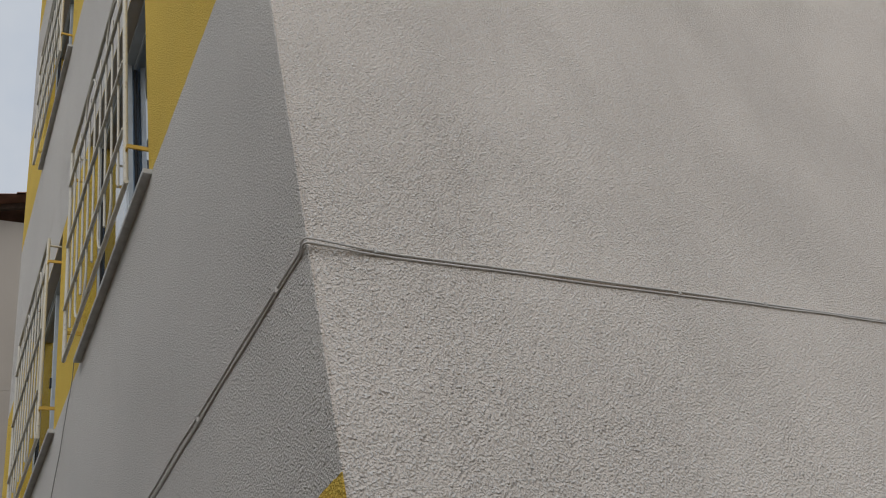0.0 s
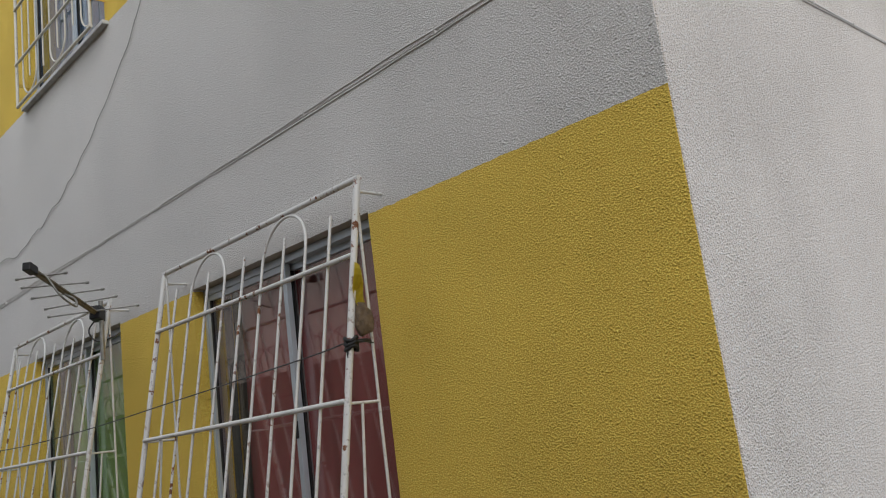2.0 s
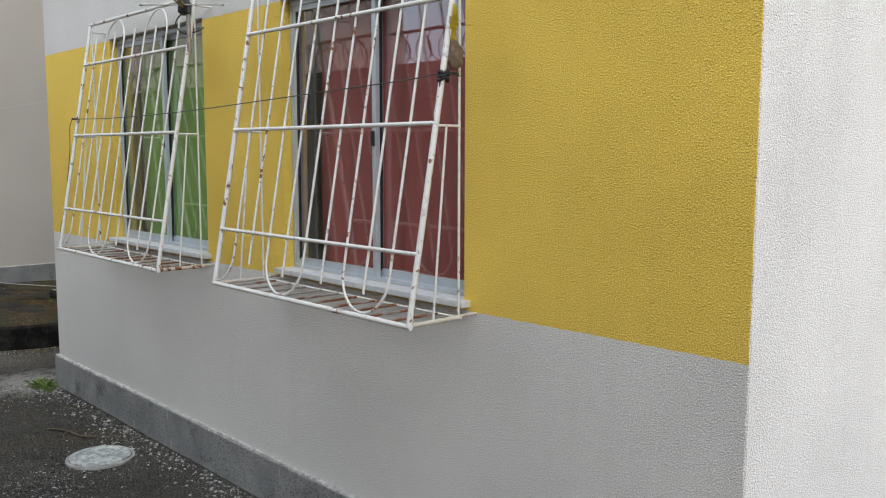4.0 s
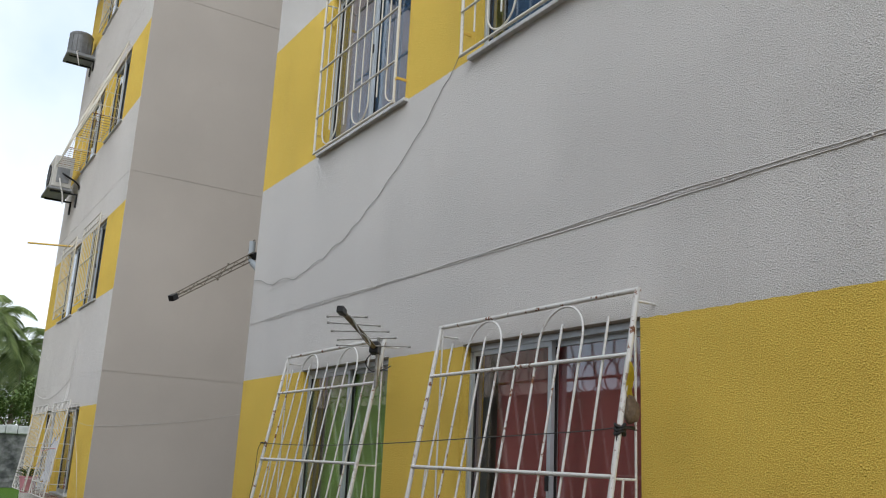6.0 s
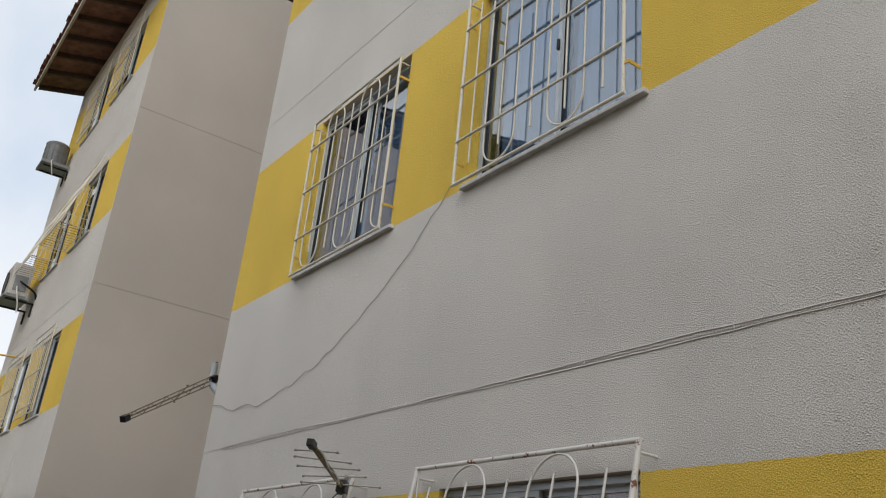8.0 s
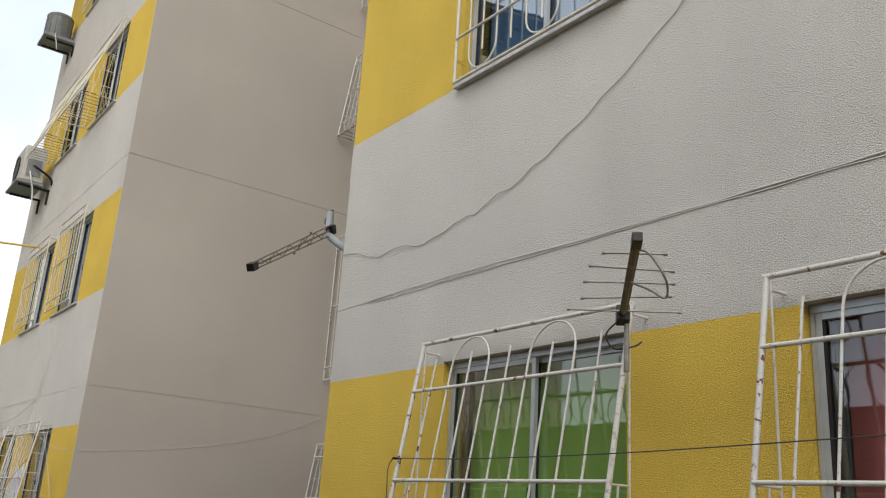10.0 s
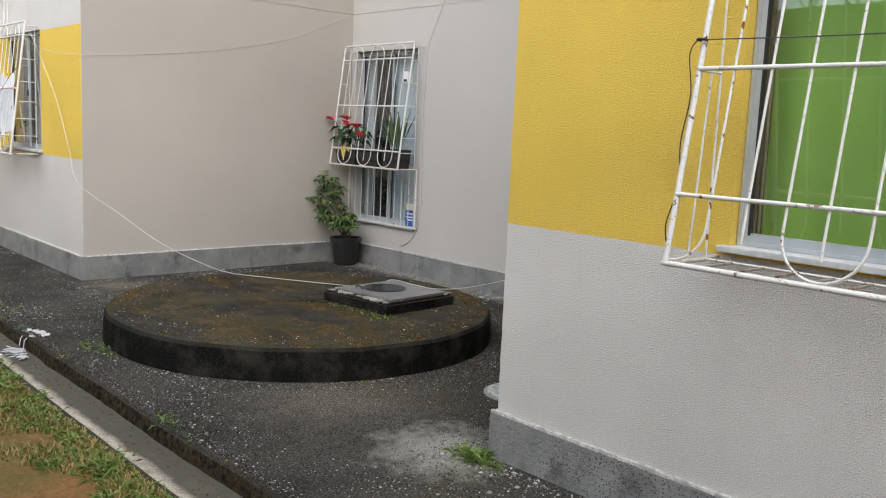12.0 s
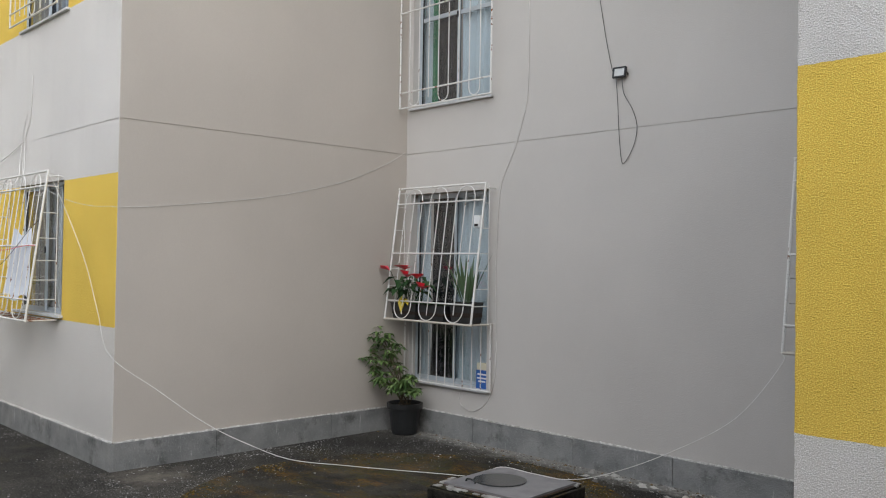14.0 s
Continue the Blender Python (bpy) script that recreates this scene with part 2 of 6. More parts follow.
M_PAVING = k.color(c).bump(k.calc("ADD", k.noise(45, 5.0, 0.7), k.calc("MULTIPLY", k.noise(170, 3.0, 0.7), 0.7)), 0.014, 1.0).mat

k = Nodes("mossy_concrete", 0.95, spec=0.1)
c = k.mix(k.ramp(k.noise(2.4, 7.0, 0.68), (0.36, 0.0), (0.66, 1.0)), (0.014, 0.013, 0.012), (0.088, 0.080, 0.064))
c = k.mix(k.ramp(k.noise(130, 3.0, 0.75), (0.38, 0.0), (0.66, 1.0)), k.mix(0.6, c, (0.006, 0.006, 0.006)), k.mix(0.12, c, (0.19, 0.18, 0.16)))
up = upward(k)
body = k.ramp(k.noise(1.5, 8.0, 0.72, stretch=(0.8, 1.5, 1.0)), (0.45, 0.0), (0.56, 1.0))
tooth = k.ramp(k.noise(55, 5.0, 0.75), (0.40, 0.0), (0.60, 1.0))
mosscol = k.mix(k.ramp(k.noise(5.0, 5.0, 0.65), (0.40, 0.0), (0.58, 1.0)), (0.125, 0.070, 0.013), (0.050, 0.052, 0.014))
c = k.mix(k.calc("MULTIPLY", k.calc("MULTIPLY", k.calc("MULTIPLY", body, tooth), up), 0.85), c, mosscol)
rustmoss = k.calc("MULTIPLY", k.ramp(k.noise(3.0, 7.0, 0.7, stretch=(0.7, 2.0, 1.0)), (0.55, 0.0), (0.62, 1.0)), k.calc("MULTIPLY", tooth, up))
c = k.mix(k.calc("MULTIPLY", rustmoss, 0.45), c, (0.20, 0.092, 0.015))
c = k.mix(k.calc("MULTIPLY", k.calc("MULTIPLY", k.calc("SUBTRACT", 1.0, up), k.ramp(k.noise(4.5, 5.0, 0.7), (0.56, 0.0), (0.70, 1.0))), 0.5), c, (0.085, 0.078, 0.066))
# upright sides get a near-black tone, apart from the mossy top
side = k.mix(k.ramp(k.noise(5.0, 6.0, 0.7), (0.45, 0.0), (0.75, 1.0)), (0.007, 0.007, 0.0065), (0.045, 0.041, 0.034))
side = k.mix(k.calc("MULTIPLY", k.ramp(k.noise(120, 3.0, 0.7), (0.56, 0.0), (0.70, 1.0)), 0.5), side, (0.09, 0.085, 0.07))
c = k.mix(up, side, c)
M_MOSS = k.color(c).bump(k.calc("ADD", k.noise(34, 5.0, 0.7), k.calc("MULTIPLY", k.noise(170, 3.0), 0.6)), 0.011, 0.9).mat

k = Nodes("grey_plinth_concrete", 0.85, spec=0.3)
c = k.mix(k.ramp(k.noise(5.0, 5.0), (0.3, 0.0), (0.7, 1.0)), (0.20, 0.205, 0.205), (0.33, 0.33, 0.322))
c = k.mix(k.calc("MULTIPLY", k.rand(), 0.25), c, (0.13, 0.13, 0.13))
c = k.mix(k.calc("MULTIPLY", k.ramp(k.noise(8.0, 5.0, 0.7, stretch=(3, 3, 0.5)), (0.62, 0.0), (0.72, 1.0)), 0.55), c, (0.60, 0.59, 0.56))
c = k.mix(k.calc("MULTIPLY", k.ramp(k.noise(4.0, 6.0, 0.72), (0.54, 0.0), (0.68, 1.0)), 0.6), c, (0.05, 0.05, 0.046))
c = k.mix(k.calc("MULTIPLY", k.ramp(k.noise(120, 3.0, 0.7), (0.54, 0.0), (0.68, 1.0)), 0.25), c, (0.09, 0.09, 0.088))
c = k.mix(k.calc("MULTIPLY", k.ramp(k.noise(70, 3.0, 0.7), (0.60, 0.0), (0.68, 1.0)), 0.5), c, (0.42, 0.415, 0.40))
c = k.mix(k.calc("MULTIPLY", k.calc("MULTIPLY", k.ramp(k.voronoi(75.0), (0.22, 1.0), (0.34, 0.0)), k.ramp(k.calc("ADD", k.noise(2.5, 4.0), k.calc("MULTIPLY", k.axis("X"), 0.06)), (0.48, 0.0), (0.60, 1.0))), 0.8), c, (0.03, 0.03, 0.028))
M_PLINTH = k.color(c).bump(k.noise(60, 4.0, 0.7), 0.009).mat

k = Nodes("channel_concrete", 0.85, spec=0.3)
y = k.axis("Y")
# floor tone: pale on the lawn side, dark towards the kerb
edge = k.calc("ADD", k.calc("ADD", y, 1.222), k.calc("MULTIPLY", k.calc("SUBTRACT", k.noise(4.0, 6.0, 0.7), 0.5), 0.11))
c = k.mix(k.ramp(k.calc("ADD", k.calc("MULTIPLY", edge, 6.0), 0.5), (0.36, 0.0), (0.62, 1.0)), (0.47, 0.43, 0.35), (0.075, 0.07, 0.06))
c = k.mix(k.calc("MULTIPLY", k.ramp(k.noise(5.0, 6.0, 0.7), (0.52, 0.0), (0.68, 1.0)), 0.65), c, (0.12, 0.112, 0.092))
c = k.mix(k.calc("MULTIPLY", k.ramp(k.noise(110, 3.0, 0.7), (0.46, 0.0), (0.62, 1.0)), 0.6), c, (0.085, 0.072, 0.05))
rim = k.calc("LESS_THAN", k.calc("ADD", y, k.calc("MULTIPLY", k.noise(9.0, 4.0), 0.016)), -1.283)
c = k.mix(rim, c, (0.050, 0.045, 0.035))
M_CHANNEL = k.color(c).bump(k.noise(50, 4.0), 0.004).mat

k = Nodes("worn_lawn_soil", 0.95, spec=0.1)
f = k.noise(1.3, 7.0, 0.66)
c = k.mix(k.ramp(f, (0.40, 0.0), (0.58, 1.0)), (0.17, 0.135, 0.048), (0.30, 0.155, 0.062))
c = k.mix(k.calc("MULTIPLY", k.ramp(k.noise(38, 5.0, 0.7), (0.42, 0.0), (0.66, 1.0)), 0.6), c, (0.08, 0.072, 0.028))
c = k.mix(k.calc("MULTIPLY", k.ramp(k.noise(17, 5.0, 0.7), (0.55, 0.0), (0.7, 1.0)), 0.5), c, (0.28, 0.21, 0.11))
far = k.ramp(k.calc("MULTIPLY", k.axis("X"), -0.1), (0.75, 0.0), (1.05, 1.0))
c = k.mix(far, c, (0.085, 0.16, 0.022))
M_SOIL = k.color(c).bump(k.noise(40, 5.0, 0.7), 0.02).mat


# ---- mesh helpers ----
def mesh_of(bm, name, mat, smooth=False):
    me = bpy.data.meshes.new(name)
    bm.normal_update()
    bm.to_mesh(me)
    bm.free()
    for m in (mat if isinstance(mat, (list, tuple)) else [mat]):
        me.materials.append(m)
    if smooth:
        for p in me.polygons:
            p.use_smooth = True
    return me


def thing(name, label, category, group="", kind="", at=(0, 0, 0)):
    ob = new(name)
    ob.location = at
    ob.empty_display_size = 0.1
    return tagged(ob, label, category, group, kind)


def solid(name, bm, mat, label="", category="", group="", kind="", at=None, smooth=False):
    ob = new(name, mesh_of(bm, name, mat, smooth))
    if at:
        ob.matrix_basis = at if isinstance(at, Matrix) else Matrix.Translation(at)
    return tagged(ob, label, category, group, kind)


def part(name, bm, mat, parent, label="", at=None, smooth=False):
    ob = new(name, bm if isinstance(bm, bpy.types.Mesh) else mesh_of(bm, name, mat, smooth))
    ob.parent = parent
    if at:
        ob.matrix_basis = at if isinstance(at, Matrix) else Matrix.Translation(at)
    return tagged(ob, label)


def box(bm, x0, x1, y0, y1, z0, z1, bevel=0.0, mi=0):
    vs = [bm.verts.new((x, y, z)) for x in (x0, x1) for y in (y0, y1) for z in (z0, z1)]
    fs = [bm.faces.new([vs[i] for i in q]) for q in ((0, 1, 3, 2), (4, 6, 7, 5), (0, 4, 5, 1), (2, 3, 7, 6), (0, 2, 6, 4), (1, 5, 7, 3))]
    for f in fs:
        f.material_index = mi
    if bevel:
        es = {e for f in fs for e in f.edges}
        bmesh.ops.bevel(bm, geom=list(es), offset=bevel, segments=2, affect="EDGES", profile=0.6)
    return bm


def boxed(x0, x1, y0, y1, z0, z1, bevel=0.0):
    return box(bmesh.new(), x0, x1, y0, y1, z0, z1, bevel)


def tube(bm, pts, r, n=6, closed=False, taper=1.0):
    """A round bar or cable along points."""
    pts = [Vector(p) for p in pts]
    m = len(pts)
    rings = []
    ref = None
    for i, p in enumerate(pts):
        a = pts[(i - 1) % m] if (i or closed) else p
        b = pts[(i + 1) % m] if (i < m - 1 or closed) else p
        d = (b - a).normalized()
        if ref is None:
            ref = d.orthogonal().normalized()
        ref = (ref - d * ref.dot(d)).normalized()
        w = d.cross(ref)
        rr = r * (1 + (taper - 1) * i / max(1, m - 1))
        rings.append([bm.verts.new(p + (ref * math.cos(2 * math.pi * j / n) + w * math.sin(2 * math.pi * j / n)) * rr) for j in range(n)])
    for i in range(m if closed else m - 1):
        a, b = rings[i], rings[(i + 1) % m]
        for j in range(n):
            bm.faces.new((a[j], a[(j + 1) % n], b[(j + 1) % n], b[j])).smooth = True
    if not closed:
        bm.faces.new([bm.verts.new(v.co) for v in rings[0][::-1]])
        bm.faces.new([bm.verts.new(v.co) for v in rings[-1]])
    return bm


def tubed(pts, r, n=6, closed=False, taper=1.0):
    return tube(bmesh.new(), pts, r, n, closed, taper)


def spline(pts, steps=8):
    """A smooth line through points."""
    pts = [Vector(p) for p in pts]
    out = []
    for i in range(len(pts) - 1):
        p0, p1, p2, p3 = pts[max(0, i - 1)], pts[i], pts[i + 1], pts[min(len(pts) - 1, i + 2)]
        for s in range(steps):
            t = s / steps
            out.append(0.5 * (2 * p1 + (p2 - p0) * t + (2 * p0 - 5 * p1 + 4 * p2 - p3) * t * t + (3 * p1 - p0 - 3 * p2 + p3) * t ** 3))
    return out + [pts[-1]]


def lathe(bm, profile, n=24, at=(0, 0, 0)):
    rings = []
    for r, z in profile:
        rings.append([bm.verts.new((at[0] + r * math.cos(2 * math.pi * j / n), at[1] + r * math.sin(2 * math.pi * j / n), at[2] + z)) for j in range(n)])
    for a, b in zip(rings, rings[1:]):
        for j in range(n):
            bm.faces.new((a[j], a[(j + 1) % n], b[(j + 1) % n], b[j]))
    bm.faces.new(rings[0][::-1])
    bm.faces.new(rings[-1])
    return bm


# ---- the blocks: walls with openings and storey grooves ----
STOREY, GROOVE, TOP = 2.7, 2.732, 11.05
GROOVES = [GROOVE + STOREY * i for i in range(3)]


def wall_run(name, plan, mats, openings, label, radius=0.006, depth=0.17, groove=0.003, half=0.0028):
    """Walls along a plan line. mats: a material index a stretch; openings: (stretch, u0, u1, z0, z1); the outside lies to the right of the line."""
    bm = bmesh.new()
    plan = [Vector((*p, 0)) for p in plan]
    zs_base = {-0.4, TOP}
    for g in GROOVES:
        zs_base |= {g - half, g + half}
    rng = random.Random(5)

    def groove_at(z):
        return any(abs(z - g) < half * 0.9 for g in GROOVES)

    for s in range(len(plan) - 1):
        a, b = plan[s], plan[s + 1]
        d = (b - a).normalized()
        out = Vector((d.y, -d.x, 0))
        L = (b - a).length
        mine = [o[1:] for o in openings if o[0] == s]
        us = sorted({radius if s else 0.0, L - (radius if s < len(plan) - 2 else 0.0)} | {u for o in mine for u in o[:2]})
        zs = sorted(zs_base | {z for o in mine for z in o[2:]})

        def quad(p, q, r_, t_, mi=mats[s]):
            f = bm.faces.new([bm.verts.new(v) for v in (p, q, r_, t_)])
            f.material_index = mi

        def P(u, z, back=0.0):
            v = a + d * u - out * back
            return Vector((v.x, v.y, z))

        for u0, u1 in zip(us, us[1:]):
            for z0, z1 in zip(zs, zs[1:]):
                um, zm = (u0 + u1) / 2, (z0 + z1) / 2
                if any(o[0] < um < o[1] and o[2] < zm < o[3] for o in mine):
                    continue
                if groove_at(zm):
                    bk = groove
                    quad(P(u0, z0, bk), P(u1, z0, bk), P(u1, z1, bk), P(u0, z1, bk))
                    quad(P(u0, z0), P(u1, z0), P(u1, z0, bk), P(u0, z0, bk))
                    quad(P(u0, z1, bk), P(u1, z1, bk), P(u1, z1), P(u0, z1))
                else:
                    quad(P(u0, z0), P(u1, z0), P(u1, z1), P(u0, z1))
        for u0, u1, z0, z1 in mine:
            quad(P(u0, z0), P(u0, z0, depth), P(u0, z1, depth), P(u0, z1))
            quad(P(u1, z0, depth), P(u1, z0), P(u1, z1), P(u1, z1, depth))
            quad(P(u0, z1), P(u0, z1, depth), P(u1, z1, depth), P(u1, z1), 1)
            quad(P(u0, z0, depth), P(u0, z0), P(u1, z0), P(u1, z0, depth))
        # worn rounded corner towards the next stretch
        if s < len(plan) - 2:
            d2 = (plan[s + 2] - b).normalized()
            out2 = Vector((d2.y, -d2.x, 0))
            p0, p3 = b - d * radius, b + d2 * radius
            rows = []
            nz = int((TOP + 0.4) / 0.03)
            for i in range(nz + 1):
                z = -0.4 + (TOP + 0.4) * i / nz
                bk = groove * 0.8 if groove_at(z) else 0.0
                row = []
                for j in range(4):
                    t = j / 3
                    v = (p0 * (1 - t) + p3 * t) * 0.45 + (p0 * (1 - t) ** 2 + b * 2 * t * (1 - t) + p3 * t * t) * 0.55
                    if j in (1, 2):
                        v = v + (out + out2) * rng.uniform(-0.0014, 0.0008)
                    row.append(bm.verts.new((v.x, v.y, z)))
                rows.append(row)
            for r0, r1 in zip(rows, rows[1:]):
                for j in range(3):
                    f = bm.faces.new((r0[j], r0[j + 1], r1[j + 1], r1[j]))
                    f.material_index = mats[s] if j < 1 else mats[s + 1]
    ob = solid(name, bm, [M_FRONT, M_SIDE, M_END, M_BACK], label, "wall", kind="structure")
    return ob


WIN_W, WIN_H, SILL_Z = 1.154, 1.178, 1.14
XL, XR, XC, XCL, YB = 0.0, 5.203, -5.322, -10.95, 2.965      # block A left and right, recess side, far end of block C, recess back
A_WINS = (1.103, 2.973)
C_WINS = (-7.585, -9.47)


def opening(f):
    """Foot and height of the front windows; those upstairs start a little lower."""
    return (SILL_Z, WIN_H) if f == 0 else (SILL_Z - 0.032 + STOREY * f, WIN_H + 0.018)


ends_a = [(1, x, x + WIN_W, opening(f)[0], sum(opening(f))) for f in range(4) for x in A_WINS]
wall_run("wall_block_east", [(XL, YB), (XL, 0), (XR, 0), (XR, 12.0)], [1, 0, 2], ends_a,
         "light grey and yellow banded rendered wall with a pale end face")
ends_c = [(1, x - XCL, x - XCL + WIN_W, opening(f)[0], sum(opening(f))) for f in range(4) for x in C_WINS]
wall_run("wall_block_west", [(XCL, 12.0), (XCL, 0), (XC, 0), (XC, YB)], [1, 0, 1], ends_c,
         "light grey and yellow banded rendered wall with a beige side", radius=0.005, groove=0.005, half=0.0036)
TALL_W, TALL_Z0, TALL_Z1 = 1.07, 0.49, 2.33
B_WINS = (-5.245, -1.20)
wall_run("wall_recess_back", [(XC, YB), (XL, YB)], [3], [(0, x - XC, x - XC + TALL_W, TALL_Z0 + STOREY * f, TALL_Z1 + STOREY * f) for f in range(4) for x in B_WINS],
         "plain beige rendered wall at the back of the recess", groove=0.005, half=0.0036)

# interiors: dark partitions behind the windows, slabs between storeys, added to keep rooms dim
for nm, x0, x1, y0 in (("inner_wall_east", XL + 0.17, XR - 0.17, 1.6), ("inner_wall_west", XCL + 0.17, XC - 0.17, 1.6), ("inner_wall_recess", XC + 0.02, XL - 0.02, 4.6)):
    solid(nm, boxed(x0, x1, y0, y0 + 0.1, -0.2, TOP - 0.05), M_INSIDE, "dark partition added to keep the rooms dim", "wall", kind="structure")
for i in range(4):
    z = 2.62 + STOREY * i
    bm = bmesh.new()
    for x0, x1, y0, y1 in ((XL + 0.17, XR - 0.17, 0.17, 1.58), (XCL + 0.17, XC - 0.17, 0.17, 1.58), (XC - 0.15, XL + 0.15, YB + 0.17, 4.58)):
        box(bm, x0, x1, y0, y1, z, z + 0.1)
    solid("ceiling_slab", bm, M_INSIDE, "dark-toned slab added between two storeys", "ceiling", kind="structure")

# ---- ground ----
k_lip, k_chan, k_out = -1.046, -1.280, -1.300
Z_CH, Z_LAWN = -0.102, -0.080


def ridge(u, amp=0.01, f=1.7, seed=0.0):
    return amp * noise.noise(Vector((u * f, seed, 0.3)))


bm = bmesh.new()
nx = 420
prev = None
for i in range(nx + 1):
    x = -11.7 + 21.2 * i / nx
    row = []
    for y, z in ((12.5, 0.0), (3.4, 0.0), (1.5, 0.0), (0.3, 0.0), (-0.5, 0.002), (-0.95, 0.0), (-1.003, -0.003), (-1.03, -0.010), (k_lip, -0.026), (k_lip - 0.010, -0.06), (k_lip - 0.018, Z_CH - 0.01)):
        j = (ridge(x, 0.014, 2.3, y) + ridge(x, 0.006, 11.0, y * 7)) if y < -1.001 else 0.0
        row.append(bm.verts.new((x, y + j, z + ridge(x, 0.004, 1.1, y * 3))))
    if prev:
        for a, b, c_, d_ in zip(prev, prev[1:], row[1:], row):
            bm.faces.new((a, b, c_, d_))
    prev = row
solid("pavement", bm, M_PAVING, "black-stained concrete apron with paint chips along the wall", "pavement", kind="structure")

bm = bmesh.new()
prev = None
for i in range(nx + 1):
    x = -45 + 65 * i / nx
    row = [bm.verts.new((x, y + ridge(x, 0.01, 2.0, y), z + ridge(x, 0.002, 1.3, y * 5))) for y, z in
           ((k_lip + 0.02, Z_CH + 0.004), (-1.14, Z_CH), (-1.19, Z_CH), (k_chan, Z_CH + 0.004), (k_chan - 0.004, Z_LAWN - 0.004), (k_out, Z_LAWN + 0.004), (k_out - 0.02, Z_LAWN - 0.05))]
    if prev:
        for a, b, c_, d_ in zip(prev, prev[1:], row[1:], row):
            bm.faces.new((a, b, c_, d_))
    prev = row
solid("drain_channel", bm, M_CHANNEL, "open concrete drain channel with silt, pale along the lawn side", "drain", kind="structure")

bm = bmesh.new()
xs = [-400, -120, -45] + [-20 + 0.4 * i for i in range(73)] + [20, 45, 400]
ys = [-400, -60, -12] + [-5 + 0.25 * i for i in range(15)] + [k_out - 0.012, -1.0, 12.4, 60, 400]
grid = [[bm.verts.new((x, y, Z_LAWN + (0.02 * noise.noise(Vector((x * 0.9, y * 0.9, 0))) if y < k_out - 0.1 else 0) - 0.012)) for y in ys] for x in xs]
for g0, g1 in zip(grid, grid[1:]):
    for i in range(len(ys) - 1):
        if ys[i + 1] == -1.0 and g0[i].co.x > -46 and g1[i].co.x < 21:
            continue
        bm.faces.new((g0[i], g1[i], g1[i + 1], g0[i + 1]))
solid("ground", bm, M_SOIL, "patchy lawn with bare brown soil", "ground", kind="structure")

# round mossy slab
CX, CY, CR, CH = -2.66, 0.66, 1.387, 0.20
bm = bmesh.new()
rings = []
for r, z in ((CR + 0.012, -0.05), (CR + 0.006, 0.10), (CR, CH - 0.02), (CR - 0.018, CH), (CR * 0.75, CH + 0.006), (CR * 0.4, CH + 0.008), (0.02, CH + 0.008)):
    rings.append([bm.verts.new((CX + (r + ridge(j * 0.3, 0.012, 1, r)) * math.cos(j * math.pi / 48), CY + (r + ridge(j * 0.3, 0.012, 1, r)) * math.sin(j * math.pi / 48), z + ridge(j * 0.4, 0.006, 1, r + 5))) for j in range(96)])
for a, b in zip(rings, rings[1:]):
    for j in range(96):
        bm.faces.new((a[j], a[(j + 1) % 96], b[(j + 1) % 96], b[j]))
bm.faces.new(rings[-1])
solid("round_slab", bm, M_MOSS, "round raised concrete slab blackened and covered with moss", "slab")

# ---- plinth round the foot of the walls ----
PLINTH_H = 0.215


def plinth(name, a, b, stub0=0.0, stub1=0.0):
    """Grey cement plinth in cast lengths, 2 cm proud of the wall."""
    a, b = Vector((*a, 0)), Vector((*b, 0))
    d = (b - a).normalized()
    L = (b - a).length
    turn = Matrix.Translation(a) @ Matrix(((d.x, -d.y, 0, 0), (d.y, d.x, 0, 0), (0, 0, 1, 0), (0, 0, 0, 1)))
    back = solid(name, boxed(-stub0, L + stub1, -0.014, 0.004, -0.05, PLINTH_H - 0.006), M_PLINTH, "grey cement plinth with joints and paint drips", "plinth", kind="structure", at=turn)
    rng = random.Random(int(L * 100))
    u = -stub0
    n = max(2, round((L + stub0 + stub1) / 1.05))
    cuts = [-stub0 + (L + stub0 + stub1) * i / n + (rng.uniform(-0.12, 0.12) if 0 < i < n else 0) for i in range(n + 1)]
    for u0, u1 in zip(cuts, cuts[1:]):
        bm = boxed(u0 + 0.002, u1 - 0.002, -0.024 - rng.uniform(0, 0.003), -0.013, -0.04, PLINTH_H + rng.uniform(-0.004, 0.004), 0.004)
        part("plinth_panel", bm, M_PLINTH, back)
    # thin rough mortar lip on top, painted over
    bm = bmesh.new()
    m = int(L / 0.022)
    rows = []
    for i in range(m + 1):
        u = -stub0 + (L + stub0 + stub1) * i / m
        w = 0.016 + 0.006 * noise.noise(Vector((u * 6, L, 0))) + 0.012 * noise.noise(Vector((u * 31, L, 2)))
        rows.append([bm.verts.new(v) for v in ((u, 0.002, PLINTH_H + 0.010 + 0.007 * noise.noise(Vector((u * 9, 3, L))) + 0.008 * noise.noise(Vector((u * 37, 5, L)))), (u, -w, PLINTH_H + 0.010), (u, -w - 0.003, PLINTH_H + 0.001 - 0.035 * max(0.0, noise.noise(Vector((u * 17, 8, L))) - 0.12)), (u, -0.002, PLINTH_H - 0.004))])
    for r0, r1 in zip(rows, rows[1:]):
        for j in range(3):
            bm.faces.new((r0[j], r1[j], r1[j + 1], r0[j + 1]))
    part("mortar_lip", bm, M_LIP, back, "rough pale mortar lip")
    return back


k = Nodes("pale_mortar", 0.9)
c = k.mix(k.ramp(k.noise(38, 5.0, 0.7), (0.42, 0.0), (0.58, 1.0)), (0.40, 0.39, 0.37), (0.68, 0.67, 0.64))
M_LIP = k.color(c).bump(k.noise(120, 4.0, 0.7), 0.012).mat
plinth("baseboard_east_front", (XL, 0), (XR, 0), 0.024, 0.024)
plinth("baseboard_east_end", (XR, 0), (XR, 11.9))
